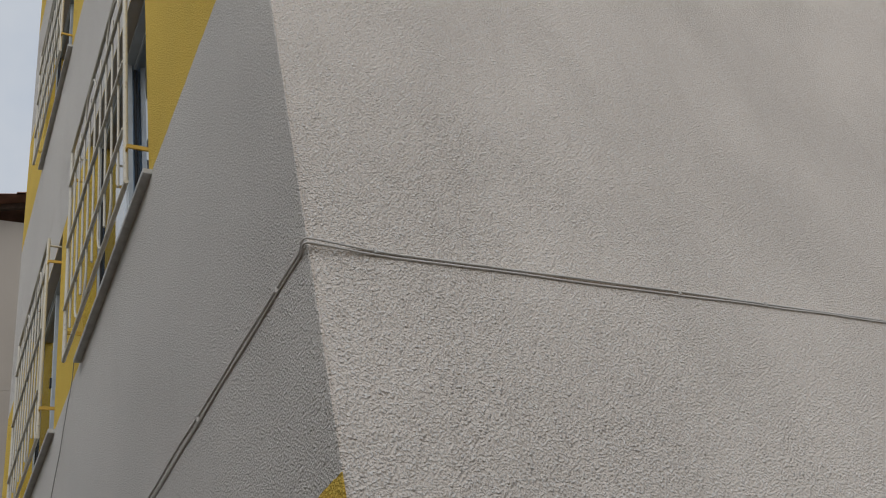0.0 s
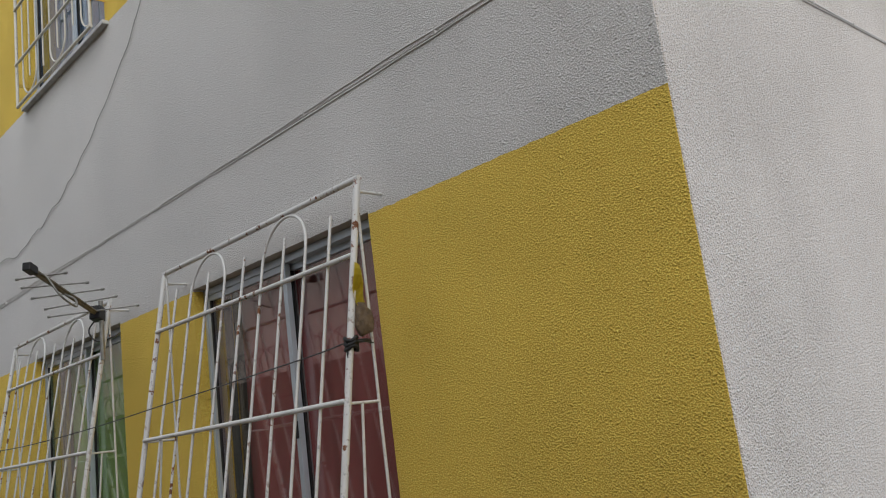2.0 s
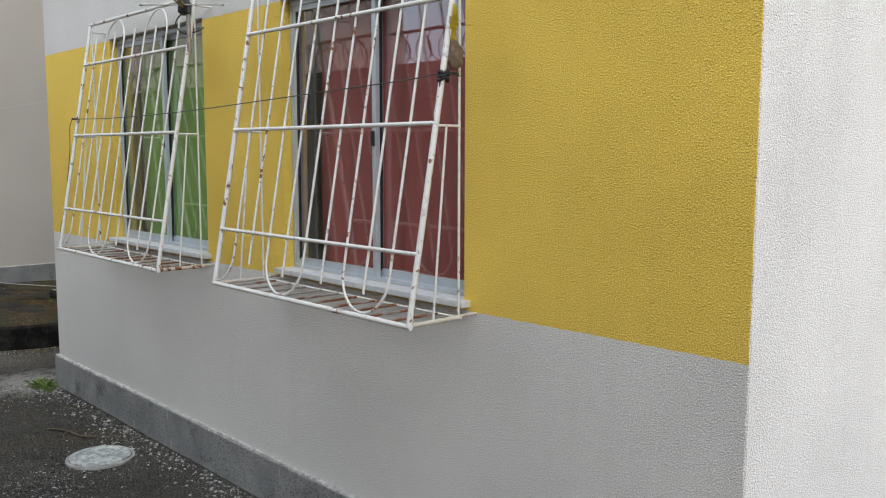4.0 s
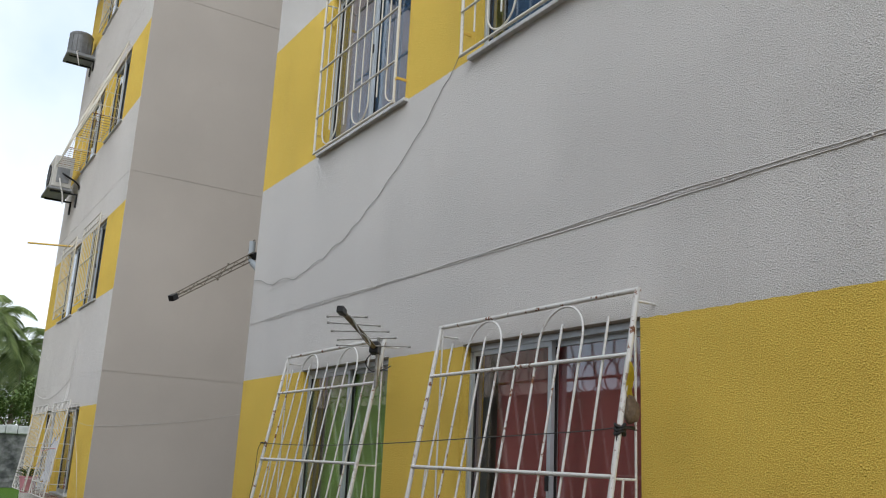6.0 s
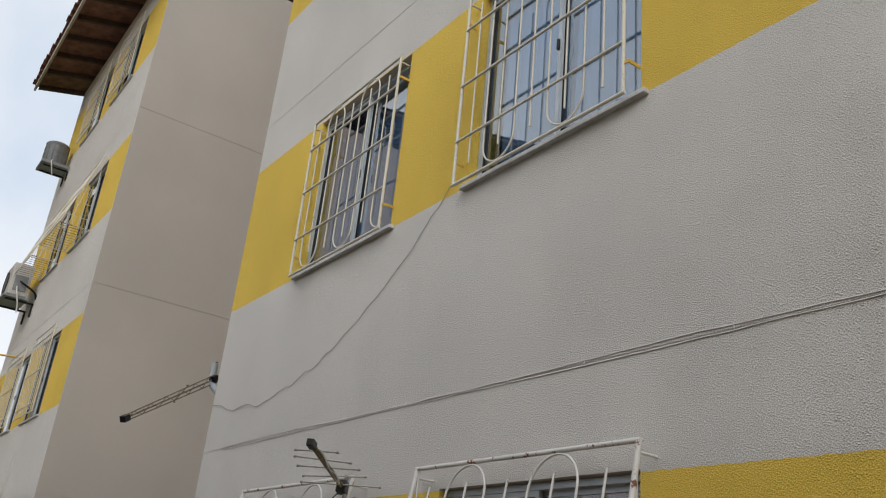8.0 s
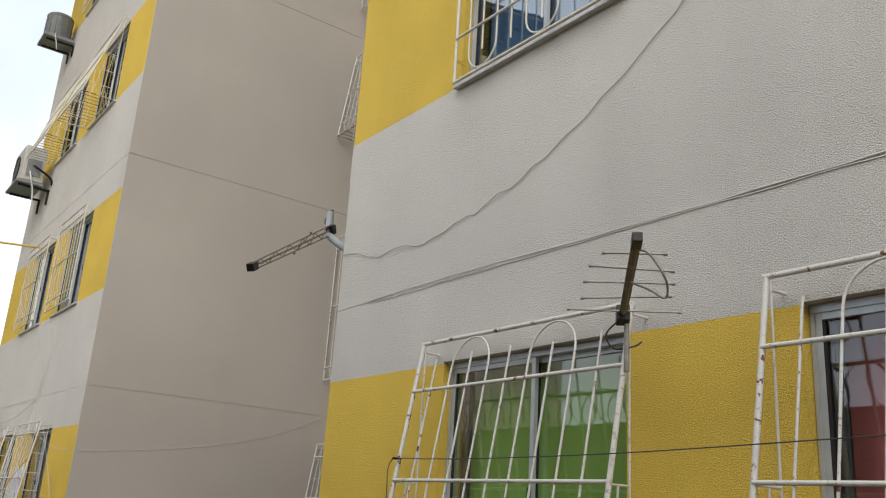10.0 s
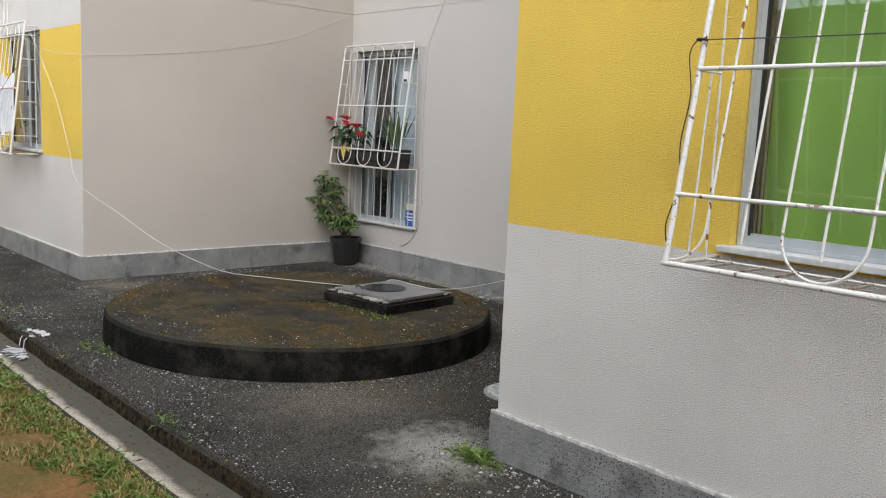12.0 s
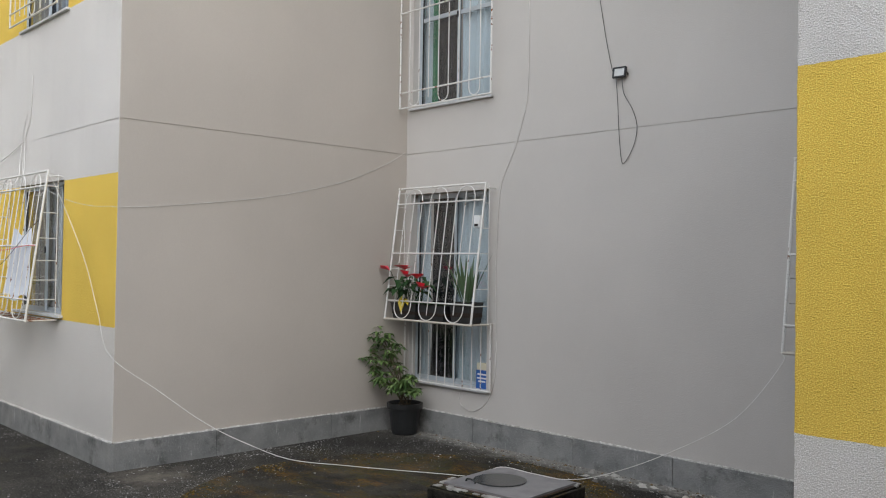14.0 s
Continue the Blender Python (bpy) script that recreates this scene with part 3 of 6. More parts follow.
plinth("baseboard_west_front", (XCL, 0), (XC, 0), 0.024, 0.024)
plinth("baseboard_west_side", (XC, 0), (XC, YB), 0.0, -0.024)
plinth("baseboard_recess_back", (XC, YB), (XL, YB), -0.024, -0.024)
plinth("baseboard_east_side", (XL, YB), (XL, 0), -0.024, 0.0)


# ---- windows ----
def curtain(name, x0, x1, z0, z1, y, mat, label, folds=9, amp=0.022, seed=1, slant=0.0):
    bm = bmesh.new()
    n, m = folds * 8, 5
    g = []
    for i in range(n + 1):
        t = i / n
        col = []
        for j in range(m + 1):
            s = j / m
            x = x0 + (x1 - x0) * t + slant * (1 - s)
            wav = math.sin(t * folds * 2 * math.pi + 1.3 * math.sin(t * 5 + seed)) * amp * (0.5 + 0.7 * (1 - s)) + 0.012 * noise.noise(Vector((t * 6, s * 2, seed)))
            col.append(bm.verts.new((x, y + wav, z0 + (z1 - z0) * s)))
        g.append(col)
    for a, b in zip(g, g[1:]):
        for j in range(m):
            bm.faces.new((a[j], b[j], b[j + 1], a[j + 1])).smooth = True
    return solid(name, bm, mat, label, "curtain", group="curtains in the windows")


def sliding_window(name, x, z, w, h, label, mat=None, glass=None, open_by=0.0, wall_y=0.0, set_back=0.085, sill=True, rail=0.0):
    """Two-sash sliding window in its reveal, with a stone sill under it."""
    mat, glass = mat or M_ALU, glass or M_GLASS
    win = thing(name, label, "window", kind="structure", at=(x, wall_y, z))
    y = set_back
    f = 0.017
    bm = bmesh.new()
    box(bm, 0.003, f, y, y + 0.065, 0.003, h - 0.003)
    box(bm, w - f, w - 0.003, y, y + 0.065, 0.003, h - 0.003)
    box(bm, f, w - f, y, y + 0.065, h - f - 0.012, h - 0.003)
    box(bm, f, w - f, y, y + 0.065, 0.003, f)
    part("window_frame", bm, mat, win)
    sw = (w - 2 * f) / 2 + 0.018
    for i, (sx, sy) in enumerate(((f, y + 0.006), (w - f - sw - open_by, y + 0.036))):
        s = 0.023 if w < 1.15 and h < 1.5 or w > 1.15 else 0.019
        bm = bmesh.new()
        z0, z1 = f, h - f - 0.012
        box(bm, sx, sx + s, sy, sy + 0.022, z0, z1, 0.002)
        box(bm, sx + sw - s, sx + sw, sy, sy + 0.022, z0, z1, 0.002)
        box(bm, sx + s, sx + sw - s, sy + 0.001, sy + 0.021, z1 - s, z1)
        box(bm, sx + s, sx + sw - s, sy + 0.001, sy + 0.021, z0, z0 + s + 0.008)
        if rail:
            box(bm, sx + s, sx + sw - s, sy + 0.001, sy + 0.021, rail - 0.02, rail + 0.02)
        sash = part("sash", bm, mat, win)
        pane = part("pane", boxed(sx + s, sx + sw - s, sy + 0.009, sy + 0.013, z0 + s, z1 - s), glass, sash, "clear reflecting glass pane")
        pane.visible_shadow = False
        # seal drawn wide, its black also stands for the shaded sash gap
        part("gasket", boxed(sx + s, sx + s + 0.010, sy - 0.0005, sy + 0.008, z0 + s, z1 - s), M_RUBBER, sash, "black strip for the rubber seal and the dark gap beside it")
    part("latch", boxed(f + sw - 0.022, f + sw - 0.006, y - 0.004, y + 0.009, h * 0.46, h * 0.46 + 0.06, 0.003), M_RUBBER, win, "small black latch")
    if sill:
        proud, thick = (0.040, 0.022) if z < 2 else (0.030, 0.020)
        bm = boxed(-0.03, w + 0.04 if z > 2 else w + 0.03, -proud, y + 0.002, -thick, 0.002, 0.004)
        part("window_sill", bm, M_SILL, win, "pale stone sill")
    return win


for f in range(4):
    z, high = opening(f)
    for i, x in enumerate(A_WINS):
        if f == 0:
            sliding_window("window_" + str(i + 1), x, z, WIN_W, high, "aluminium sliding window with a " + ("green" if i == 0 else "maroon") + " curtain behind", set_back=0.045)
        else:
            sliding_window("window_upper_" + str(f * 2 + i), x, z, WIN_W, high, "aluminium sliding window with grey reflecting glass", glass=M_GLASS_DARK, set_back=0.05)
    for i, x in enumerate(C_WINS):
        sliding_window("window_west_" + str(f * 2 + i), x, z, WIN_W, high, "aluminium sliding window behind a white grille", open_by=0.25 if f == 0 else 0.0, glass=M_GLASS if f == 0 else M_GLASS_DARK, set_back=0.05 if f == 0 else 0.03)
    for i, x in enumerate(B_WINS):
        sliding_window("window_recess_" + str(f * 2 + i), x, TALL_Z0 + STOREY * f, TALL_W, TALL_Z1 - TALL_Z0, "tall white sliding window behind a grille", M_ALU, wall_y=YB, rail=0.9 if f else 0.0)

x1, x2 = A_WINS
curtain("curtain", x1 + 0.02, x1 + WIN_W + 0.12, SILL_Z + 0.02, 2.40, 0.178, M_GREEN, "bright green cloth curtain behind the window", 7, 0.006, 1)
curtain("curtain", x1 + 0.006, x1 + 0.042, SILL_Z + 0.02, 2.30, 0.130, M_TAN, "drab tan curtain edge behind the window", 2, 0.008, 8)
curtain("curtain", x2 + 0.006, x2 + 0.062, SILL_Z + 0.02, 2.30, 0.130, M_SLATE, "dark grey-green curtain edge behind the window", 3, 0.008, 5)
curtain("curtain", x2 + 0.035, x2 + WIN_W + 0.12, SILL_Z + 0.02, 2.40, 0.178, M_RED, "maroon cloth curtain behind the window", 8, 0.010, 2)
for f in range(1, 4):
    z = SILL_Z + STOREY * f
    curtain("curtain", x1 + 0.03, x1 + 0.84, z + 0.02, z + 1.30, 0.185, M_DUSK, "grey-blue curtain drawn half across", 6, 0.03, 3 + f)
    curtain("curtain", x1 + 0.90, x1 + 1.15, z + 0.02, z + 1.30, 0.182, M_DUSK, "grey-blue bunched curtain at the side", 3, 0.03, 4 + f)
    curtain("curtain", x2 + 0.01, x2 + 0.56, z + 0.02, z + 1.30, 0.185, M_DUSK, "grey-blue curtain drawn half across", 5, 0.03, 6 + f)
    curtain("curtain", x2 + 0.60, x2 + 1.15, z + 0.02, z + 1.30, 0.182, M_DUSK, "grey-blue curtain drawn half across", 6, 0.03, 9 + f)
for f in range(4):
    z = SILL_Z + STOREY * f
    for i, x in enumerate(C_WINS):
        curtain("curtain", x + 0.55 - 0.3 * i, x + 0.9, z + 0.02, z + 1.30, 0.185, M_BLUE if f != 2 else M_LINEN, "pale curtain behind the barred window", 5, 0.03, f + i)
    x, z0, z1 = B_WINS[0], TALL_Z0 + STOREY * f, TALL_Z1 + STOREY * f
    curtain("curtain", x + 0.50, x + 1.12, z0 + 0.03, z1 + 0.08, YB + 0.185, M_BLUE, "pale blue hanging curtain in the tall window", 7, 0.028, 12 + f)
    # black sheet in place of the unlit room seen between the curtains
    curtain("curtain", x + 0.12, x + 0.47, z0 + 0.03, z1 + 0.08, YB + 0.21, M_ROOM_GAP, "black sheet standing for the dark gap between the curtains", 4, 0.02, 31 + f)
    curtain("curtain", x - 0.05, x + 0.09, z0 + 0.03, z1 + 0.08, YB + 0.188, M_BLUE, "pale blue curtain edge in the tall window", 2, 0.02, 15 + f)
    if f == 1:
        M_TEAL = cloth("green_blind", (0.03, 0.20, 0.10))
        curtain("curtain", x + 0.10, x + 0.19, z0 + 0.03, z1 + 0.08, YB + 0.183, M_TEAL, "narrow dark green curtain in the tall window", 2, 0.012, 18)
    curtain("curtain", B_WINS[1] - 0.05, B_WINS[1] + 1.1, z0 + 0.03, z1 + 0.08, YB + 0.185, M_LINEN, "white curtain in the tall window", 9, 0.025, 19 + f)


# ---- iron window grilles ----
BAR_R = 0.0050


def grille(name, label, group, w, h, top_out, foot_out, mat, at, rails=(0.18, 0.495, 0.82), bars=10, loops=((2, 4), (6, 8)), cups=((3, 5), (7, 9)), hook=1, floor=True, rungs=(0.5,), straps=False, frame_r=0.0105, side_bars=1, foot_mat=None, stay_out=None):
    """A welded grille: a frame that leans out towards the foot, rails, and bars joined in turn by arches at the top and cups at the foot; stays to the wall."""
    g = thing(name, label, "window grille", group, at=at)

    def out(z):
        return -(foot_out + (top_out - foot_out) * z / h)

    def P(x, z, dy=0.0):
        return Vector((x, out(z) + dy, z))

    bm = bmesh.new()
    tube(bm, [P(0, 0), P(0, h)], frame_r, 8)
    tube(bm, [P(w, 0), P(w, h)], frame_r, 8)
    tube(bm, [P(-frame_r, h), P(w + frame_r, h)], frame_r * 0.95, 8)
    part("frame", bm, mat, g)
    part("front_foot", tubed([P(-frame_r, 0), P(w + frame_r, 0)], frame_r * 0.95, 8), foot_mat or mat, g)
    zr = [h * (1 - f) for f in rails]
    rail_me = mesh_of(tubed([(0, 0, 0), (w, 0, 0)], 0.0078, 6), "crossbar", mat)
    for z in zr:
        part("crossbar", rail_me, mat, g, at=P(0, z, -0.006))
    zt, zb = zr[0] + 0.62 * (h - zr[0]), zr[-1] * 0.36
    arch, cup = {}, {}
    for i0, i1 in loops:
        arch[i0], arch[i1] = (i0, i1), None
    for i0, i1 in cups:
        cup[i0], cup[i1] = (i0, i1), None
    wob = random.Random(int(at[0] * 100))
    for i in range(1, bars):
        x = w * i / bars
        top = h - 0.012 - (abs(loops[0][1] - loops[0][0]) * w / bars / 2 if i in arch else 0.0) if i in arch else zt + wob.uniform(-0.012, 0.012)
        foot = 0.012 + abs(cups[0][1] - cups[0][0]) * w / bars / 2 if i in cup else zb + wob.uniform(-0.02, 0.02)
        if (i == 1 and hook > 0) or (i == bars - 1 and hook < 0):
            r = w / bars * 0.9
            pts = [P(x - hook * (r - r * math.cos(math.pi / 2 * j / 6)), 0.014 + r - r * math.sin(math.pi / 2 * j / 6)) for j in range(7)]
            part("bar", tubed([P(x, zt)] + pts, BAR_R, 6), mat, g)
        else:
            part("bar", tubed([P(x, foot), P(x, top)], BAR_R, 6), mat, g)
    for turned, name_, up_ in [(l, "arch", 1) for l in loops] + [(c_, "cup", 0) for c_ in cups]:
        xa, xb = w * turned[0] / bars, w * turned[1] / bars
        r = (xb - xa) / 2
        z0 = h - 0.012 - r if up_ else 0.012 + r
        part(name_, tubed([P((xa + xb) / 2 - r * math.cos(math.pi * j / 14), z0 + (r if up_ else -r) * math.sin(math.pi * j / 14)) for j in range(15)], BAR_R, 6), mat, g)
    # stays on the wall side
    stand = -(top_out if stay_out is None else stay_out)
    if foot_out > 0.12:
        for x in (0.012, w - 0.012):
            part("stay", tubed([(x, stand, 0.0), (x, stand, h - 0.02)], BAR_R * 0.9, 6), mat, g)
            for f in rungs:
                z = h * f
                part("side_rung", tubed([P(x, z), (x, stand, z)], BAR_R * 0.9, 6), mat, g)
            for i in range(side_bars):
                t = (i + 1) / (side_bars + 1)
                z1 = h * 0.5
                part("side_bar", tubed([(x, out(0) * t + stand * (1 - t), 0), (x, out(z1) * t + stand * (1 - t), z1)], BAR_R * 0.85, 6), mat, g)
            part("foot_rail", tubed([P(x, 0), (x, stand, 0)], 0.0085, 6), M_RUST, g, "rusted foot rail")
            part("wall_pin", tubed([(x, stand, 0.004), (x, 0.01, 0.004)], 0.0055, 6), M_RUST, g, "rusted pin into the wall")
    for x in (0.0, w):
        part("wall_pin", tubed([P(x, h - 0.04), (x + (0.0 if x else 0.01), 0.01, h - 0.04)], 0.0055, 6), mat, g)
    if floor:
        n = 11
        me = mesh_of(tubed([(0, out(0), 0), (0, stand, 0)], BAR_R * 0.9, 6), "floor_slat", M_SLAT)
        for i in range(1, n):
            part("floor_slat", me, mat, g, at=(w * i / n, 0, 0))
        part("back_rail", tubed([(0, stand, 0), (w, stand, 0)], BAR_R, 6), mat, g)
    if straps:
        for z in (h * 0.12, h * 0.86):
            for x0, x1 in ((w - 0.008, w + 0.028), (0.008, -0.012)):
                part("strap", boxed(min(x0, x1), max(x0, x1), out(z) - 0.003, out(z) + 0.003, z - 0.008, z + 0.008), M_STRAP, g, "flat strap painted yellow")
                part("strap_arm", boxed(x1 - 0.003, x1 + 0.003, out(z), 0.005, z - 0.008, z + 0.008), M_STRAP, g, "strap painted yellow")
    return g


GA = "slanted grilles on the ground floor"
grille("window_grille", "white chipped iron grille leaning out before the green window", GA, 1.305, 1.303, 0.084, 0.318, M_GRILLE, (1.051, 0, 1.093))
grille("window_grille", "white chipped iron grille leaning out before the maroon window", GA, 1.284, 1.297, 0.084, 0.318, M_GRILLE, (2.914, 0, 1.097))
GU = "flat grilles on the upper floors"
gu1 = grille("window_grille", "off-white flat iron grille with yellow straps", GU, 1.11, 1.167, 0.066, 0.066, M_GRILLE_UP, (1.131, 0, 3.788), rails=(0.19, 0.48, 0.78),
             loops=((2, 4), (6, 8)), cups=((1, 3), (5, 7)), hook=-1, floor=False, straps=True, frame_r=0.009)
gu2 = grille("window_grille", "off-white flat iron grille with yellow straps", GU, 1.147, 1.167, 0.066, 0.066, M_GRILLE_UP, (2.943, 0, 3.80), rails=(0.19, 0.5, 0.79),
             loops=((3, 5), (7, 9)), cups=((2, 4), (6, 8)), hook=0, floor=False, straps=True, frame_r=0.009)
for f in (2, 3):
    copy_thing(gu1, pose(1.131, 0, 3.788 + STOREY * (f - 1)))
    copy_thing(gu2, pose(2.943, 0, 3.80 + STOREY * (f - 1)))

GW = "grilles on the west wing"
gw = grille("window_grille", "white slanted iron grille with a barred side on the west wing", GW, 1.30, 1.29, 0.12, 0.28, M_GRILLE, (-7.78, 0, 1.097),
            rails=(0.10, 0.5, 0.86), loops=((1, 3), (4, 6), (7, 9)), cups=((1, 3), (4, 6), (7, 9)), hook=0, floor=True, rungs=(0.14, 0.27, 0.4, 0.55, 0.72, 0.9), side_bars=0, stay_out=0.03)
copy_thing(gw, pose(-9.64, 0, 1.097))
gwf = grille("window_grille", "off-white flat iron grille on the west wing", GW, 1.22, 1.22, 0.09, 0.09, M_GRILLE_UP, (-7.68, 0, 3.85), rails=(0.1, 0.5, 0.9), bars=9, loops=(), cups=((4, 5),), hook=0, floor=False, frame_r=0.009)
copy_thing(gwf, pose(-9.52, 0, 3.85))
gwr = grille("window_grille", "off-white slanted iron grille with a basket foot on the west wing", GW, 1.24, 1.25, 0.06, 0.42, M_GRILLE_UP, (-7.70, 0, 6.53), rails=(0.12, 0.5, 0.86), bars=10, loops=(), cups=((4, 6),), hook=0, floor=True, rungs=(0.12, 0.3, 0.5, 0.75), side_bars=2, frame_r=0.009)
copy_thing(gwr, pose(-9.53, 0, 6.53))
for x in (-7.68, -9.52):
    copy_thing(gwf, pose(x, 0.02, 9.24))

GR = "grilles in the recess"


def tall_grille(x, f, label):
    z = STOREY * f
    g = grille("window_grille", label, GR, 1.178, 1.275, 0.13, 0.30, M_GRILLE, (x, YB, 1.097 + z), rails=(0.12, 0.5, 0.86), loops=((1, 3), (4, 6), (7, 9)), cups=((1, 3), (4, 6), (7, 9)), hook=0,
               floor=True, rungs=(0.13, 0.25, 0.38, 0.5, 0.68, 0.86), side_bars=0, foot_mat=M_RUST, stay_out=0.07)
    bm = bmesh.new()
    for q in (((0.0, -0.035, -0.61), (0.0, -0.035, 0.0)), ((1.17, -0.035, -0.61), (1.17, -0.035, 0.0)), ((-0.01, -0.035, -0.61), (1.18, -0.035, -0.61))):
        tube(bm, q, 0.009, 8)
    part("lower_frame", bm, M_GRILLE, g)
    me = mesh_of(tubed([(0, -0.035, -0.60), (0, -0.035, 0.0)], BAR_R, 6), "lower_bar", M_GRILLE)
    for i in range(1, 10):
        part("lower_bar", me, M_GRILLE, g, at=(1.17 * i / 10, 0, 0))
    return g


tall_grille(-5.268, 0, "white grille with a rusty shelf holding flower pots")
tall_grille(-5.268, 2, "white grille with an empty shelf high in the recess")
tall_grille(-1.27, 0, "white grille at the hidden end of the recess")
gr2 = grille("window_grille", "tall flat white grille with close upright bars", GR, 1.24, 1.90, 0.12, 0.12, M_GRILLE, (-5.30, YB, 3.18), rails=(0.09, 0.5, 0.92), bars=9, loops=(), cups=((1, 2), (4, 5), (7, 8)), hook=0, floor=False, frame_r=0.009)
copy_thing(gr2, pose(-5.30, YB, 3.18 + 2 * STOREY))
for f in range(1, 4):
    copy_thing(gr2, pose(-1.25, YB, 3.18 + STOREY * (f - 1)))

# ---- roofs ----
M_TILE = simple("weathered_roof_tile", (0.20, 0.095, 0.065), 0.85, var=0.4, scale=6, bump=0.004)
M_FASCIA = simple("pale_fascia", (0.46, 0.42, 0.37), 0.7, var=0.2)
M_TIMBER = simple("dark_rafter_wood", (0.075, 0.045, 0.03), 0.8, var=0.3, scale=20)


def roof(name, x0, x1, y_eave, z_eave, y_back, label, pitch=0.27, side=1, tile=None):
    """Pan-tile roof: one curved tile run after another, on rafters, with a pale fascia along the eave."""
    r = thing(name, label, "roof", kind="structure")
    tile = tile or M_TILE
    n = int((x1 - x0) / 0.22)
    bm = bmesh.new()
    courses = int(abs(y_back - y_eave) / 0.42)
    rows = []
    for j in range(courses + 1):
        for step in (0, 1):
            jj = j + 0.98 * step
            y = y_eave + side * 0.42 * jj
            z = z_eave + pitch * 0.42 * jj + (0.03 if step == 0 else 0.0)
            rows.append([(-0.11, y, z), (-0.085, y, z + 0.035), (-0.04, y, z + 0.06), (0.0, y, z + 0.068), (0.04, y, z + 0.06), (0.085, y, z + 0.035), (0.11, y, z)])
    vr = [[bm.verts.new(p) for p in row] for row in rows]
    for a, b in zip(vr, vr[1:]):
        for i in range(6):
            bm.faces.new((a[i], a[i + 1], b[i + 1], b[i]))
    me = mesh_of(bm, "tile_run", tile)
    rng = random.Random(7)
    for i in range(n):
        part("tile_run", me, M_TILE, r, at=(x0 + 0.11 + i * (x1 - x0) / n, rng.uniform(-0.04, 0.0) * side, rng.uniform(-0.006, 0.006)))
    for i in range(int((x1 - x0) / 0.75) + 1):
        x = x0 + 0.1 + i * 0.75
        bm = bmesh.new()
        L = abs(y_back - y_eave)
        vs = [bm.verts.new((x + dx, y_eave + side * dy, z_eave + pitch * dy + dz)) for dx in (-0.03, 0.03) for dy in (0.1, L) for dz in (-0.11, -0.015)]
        for q in ((0, 1, 3, 2), (4, 6, 7, 5), (0, 4, 5, 1), (2, 3, 7, 6), (0, 2, 6, 4), (1, 5, 7, 3)):
            bm.faces.new([vs[i_] for i_ in q])
        part("rafter", bm, M_TIMBER, r)
    bm = bmesh.new()
    L = abs(y_back - y_eave)
    vs = [bm.verts.new(p) for p in ((x0, y_eave + side * 0.04, z_eave), (x1, y_eave + side * 0.04, z_eave), (x1, y_back, z_eave + pitch * L - 0.012), (x0, y_back, z_eave + pitch * L - 0.012))]
    bm.faces.new(vs)
    part("underlay", bm, tile, r, "dull underside of the tiles")
    part("fascia", boxed(x0, x1, y_eave - 0.02 + side * 0.05, y_eave + 0.02 + side * 0.05, z_eave - 0.10, z_eave + 0.015), M_FASCIA if tile is M_TILE else tile, r, "flat fascia strip")
    return r


roof("roof_west", XCL - 0.35, XC + 0.35, -0.92, 10.98, 6.5, "brown pan-tile roof with an open eave over the west wing")
# east roof and recess cover are out of view, added for their shade
roof("roof_east", XL - 0.35, XR + 0.35, -0.92, 10.98, 6.5, "unseen brown pan-tile roof with an open eave, added over the east wing")
solid("roof_deck", boxed(XC - 0.1, XL + 0.1, YB - 0.5, 12, 11.1, 11.2), M_TILE, "unseen flat cover added over the recess", "roof", kind="structure")

# ---- neighbour across the lawn: lower house added for shade, behind a razor-wire wall ----
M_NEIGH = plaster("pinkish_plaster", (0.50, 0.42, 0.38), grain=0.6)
M_DADO = simple("grimy_wall_paint", (0.24, 0.21, 0.185), 0.9, var=0.3, scale=2.5, bump=0.004)
M_STEEL = simple("rusting_wire", (0.13, 0.11, 0.10), 0.6, 0.5)
NX0, NX1 = 2.8, 12.0
solid("wall_neighbour", boxed(NX0, NX1, -11.0, -5.3, -0.1, 5.76), M_NEIGH, "pinkish rendered house added across to shade the front wall", "wall", kind="structure")
roof("roof_neighbour", NX0 - 0.3, NX1, -4.6, 5.49, -10.8, "dark pan-tile eave of the house added for shade", pitch=0.2, side=-1)
solid("wall_neighbour_far", boxed(-26.0, -10.6, -12.0, -3.1, -0.1, 12.6), M_NEIGH, "tall pinkish rendered block farther along", "wall", kind="structure")
# this eave takes a plain dark grey tile
roof("roof_neighbour_far", -26.2, -10.3, -2.08, 12.5, -11.8, "dark pan-tile eave of the tall block farther along", pitch=0.2, side=-1, tile=simple("dark_grey_roof_tile", (0.05, 0.048, 0.05), 0.9, var=0.3, scale=6))
solid("wall_boundary", boxed(-9.8, 14.0, -4.42, -4.25, -0.12, 2.66), M_DADO, "grimy boundary wall below razor wire", "wall", kind="structure")
bm = bmesh.new()
pts = []
for i in range(2100):
    a = i * 0.38
    pts.append((-9.6 + i * 0.0112 + 0.1 * math.sin(a * 0.5), -4.33 + 0.19 * math.cos(a), 2.85 + 0.19 * math.sin(a)))
tube(bm, pts, 0.0075, 4)
solid("razor_wire", bm, M_STEEL, "coil of razor wire along the boundary wall", "razor wire")

# ---- things on the apron ----
M_CONC = simple("worn_grey_concrete", (0.33, 0.32, 0.30), 0.85, var=0.35, scale=14, bump=0.004)
M_LID = simple("smooth_grey_lid", (0.19, 0.185, 0.19), 0.32, 0.0, 0.25, 9)
M_COVER = simple("wet_dark_steel", (0.055, 0.058, 0.06), 0.18, 0.5, 0.3, 16)
hatch = thing("tank_hatch", "square concrete hatch with a grey lid on the mossy slab", "hatch", at=(-2.32, 1.19, CH))
hatch.rotation_euler = (0, 0, radians(5))
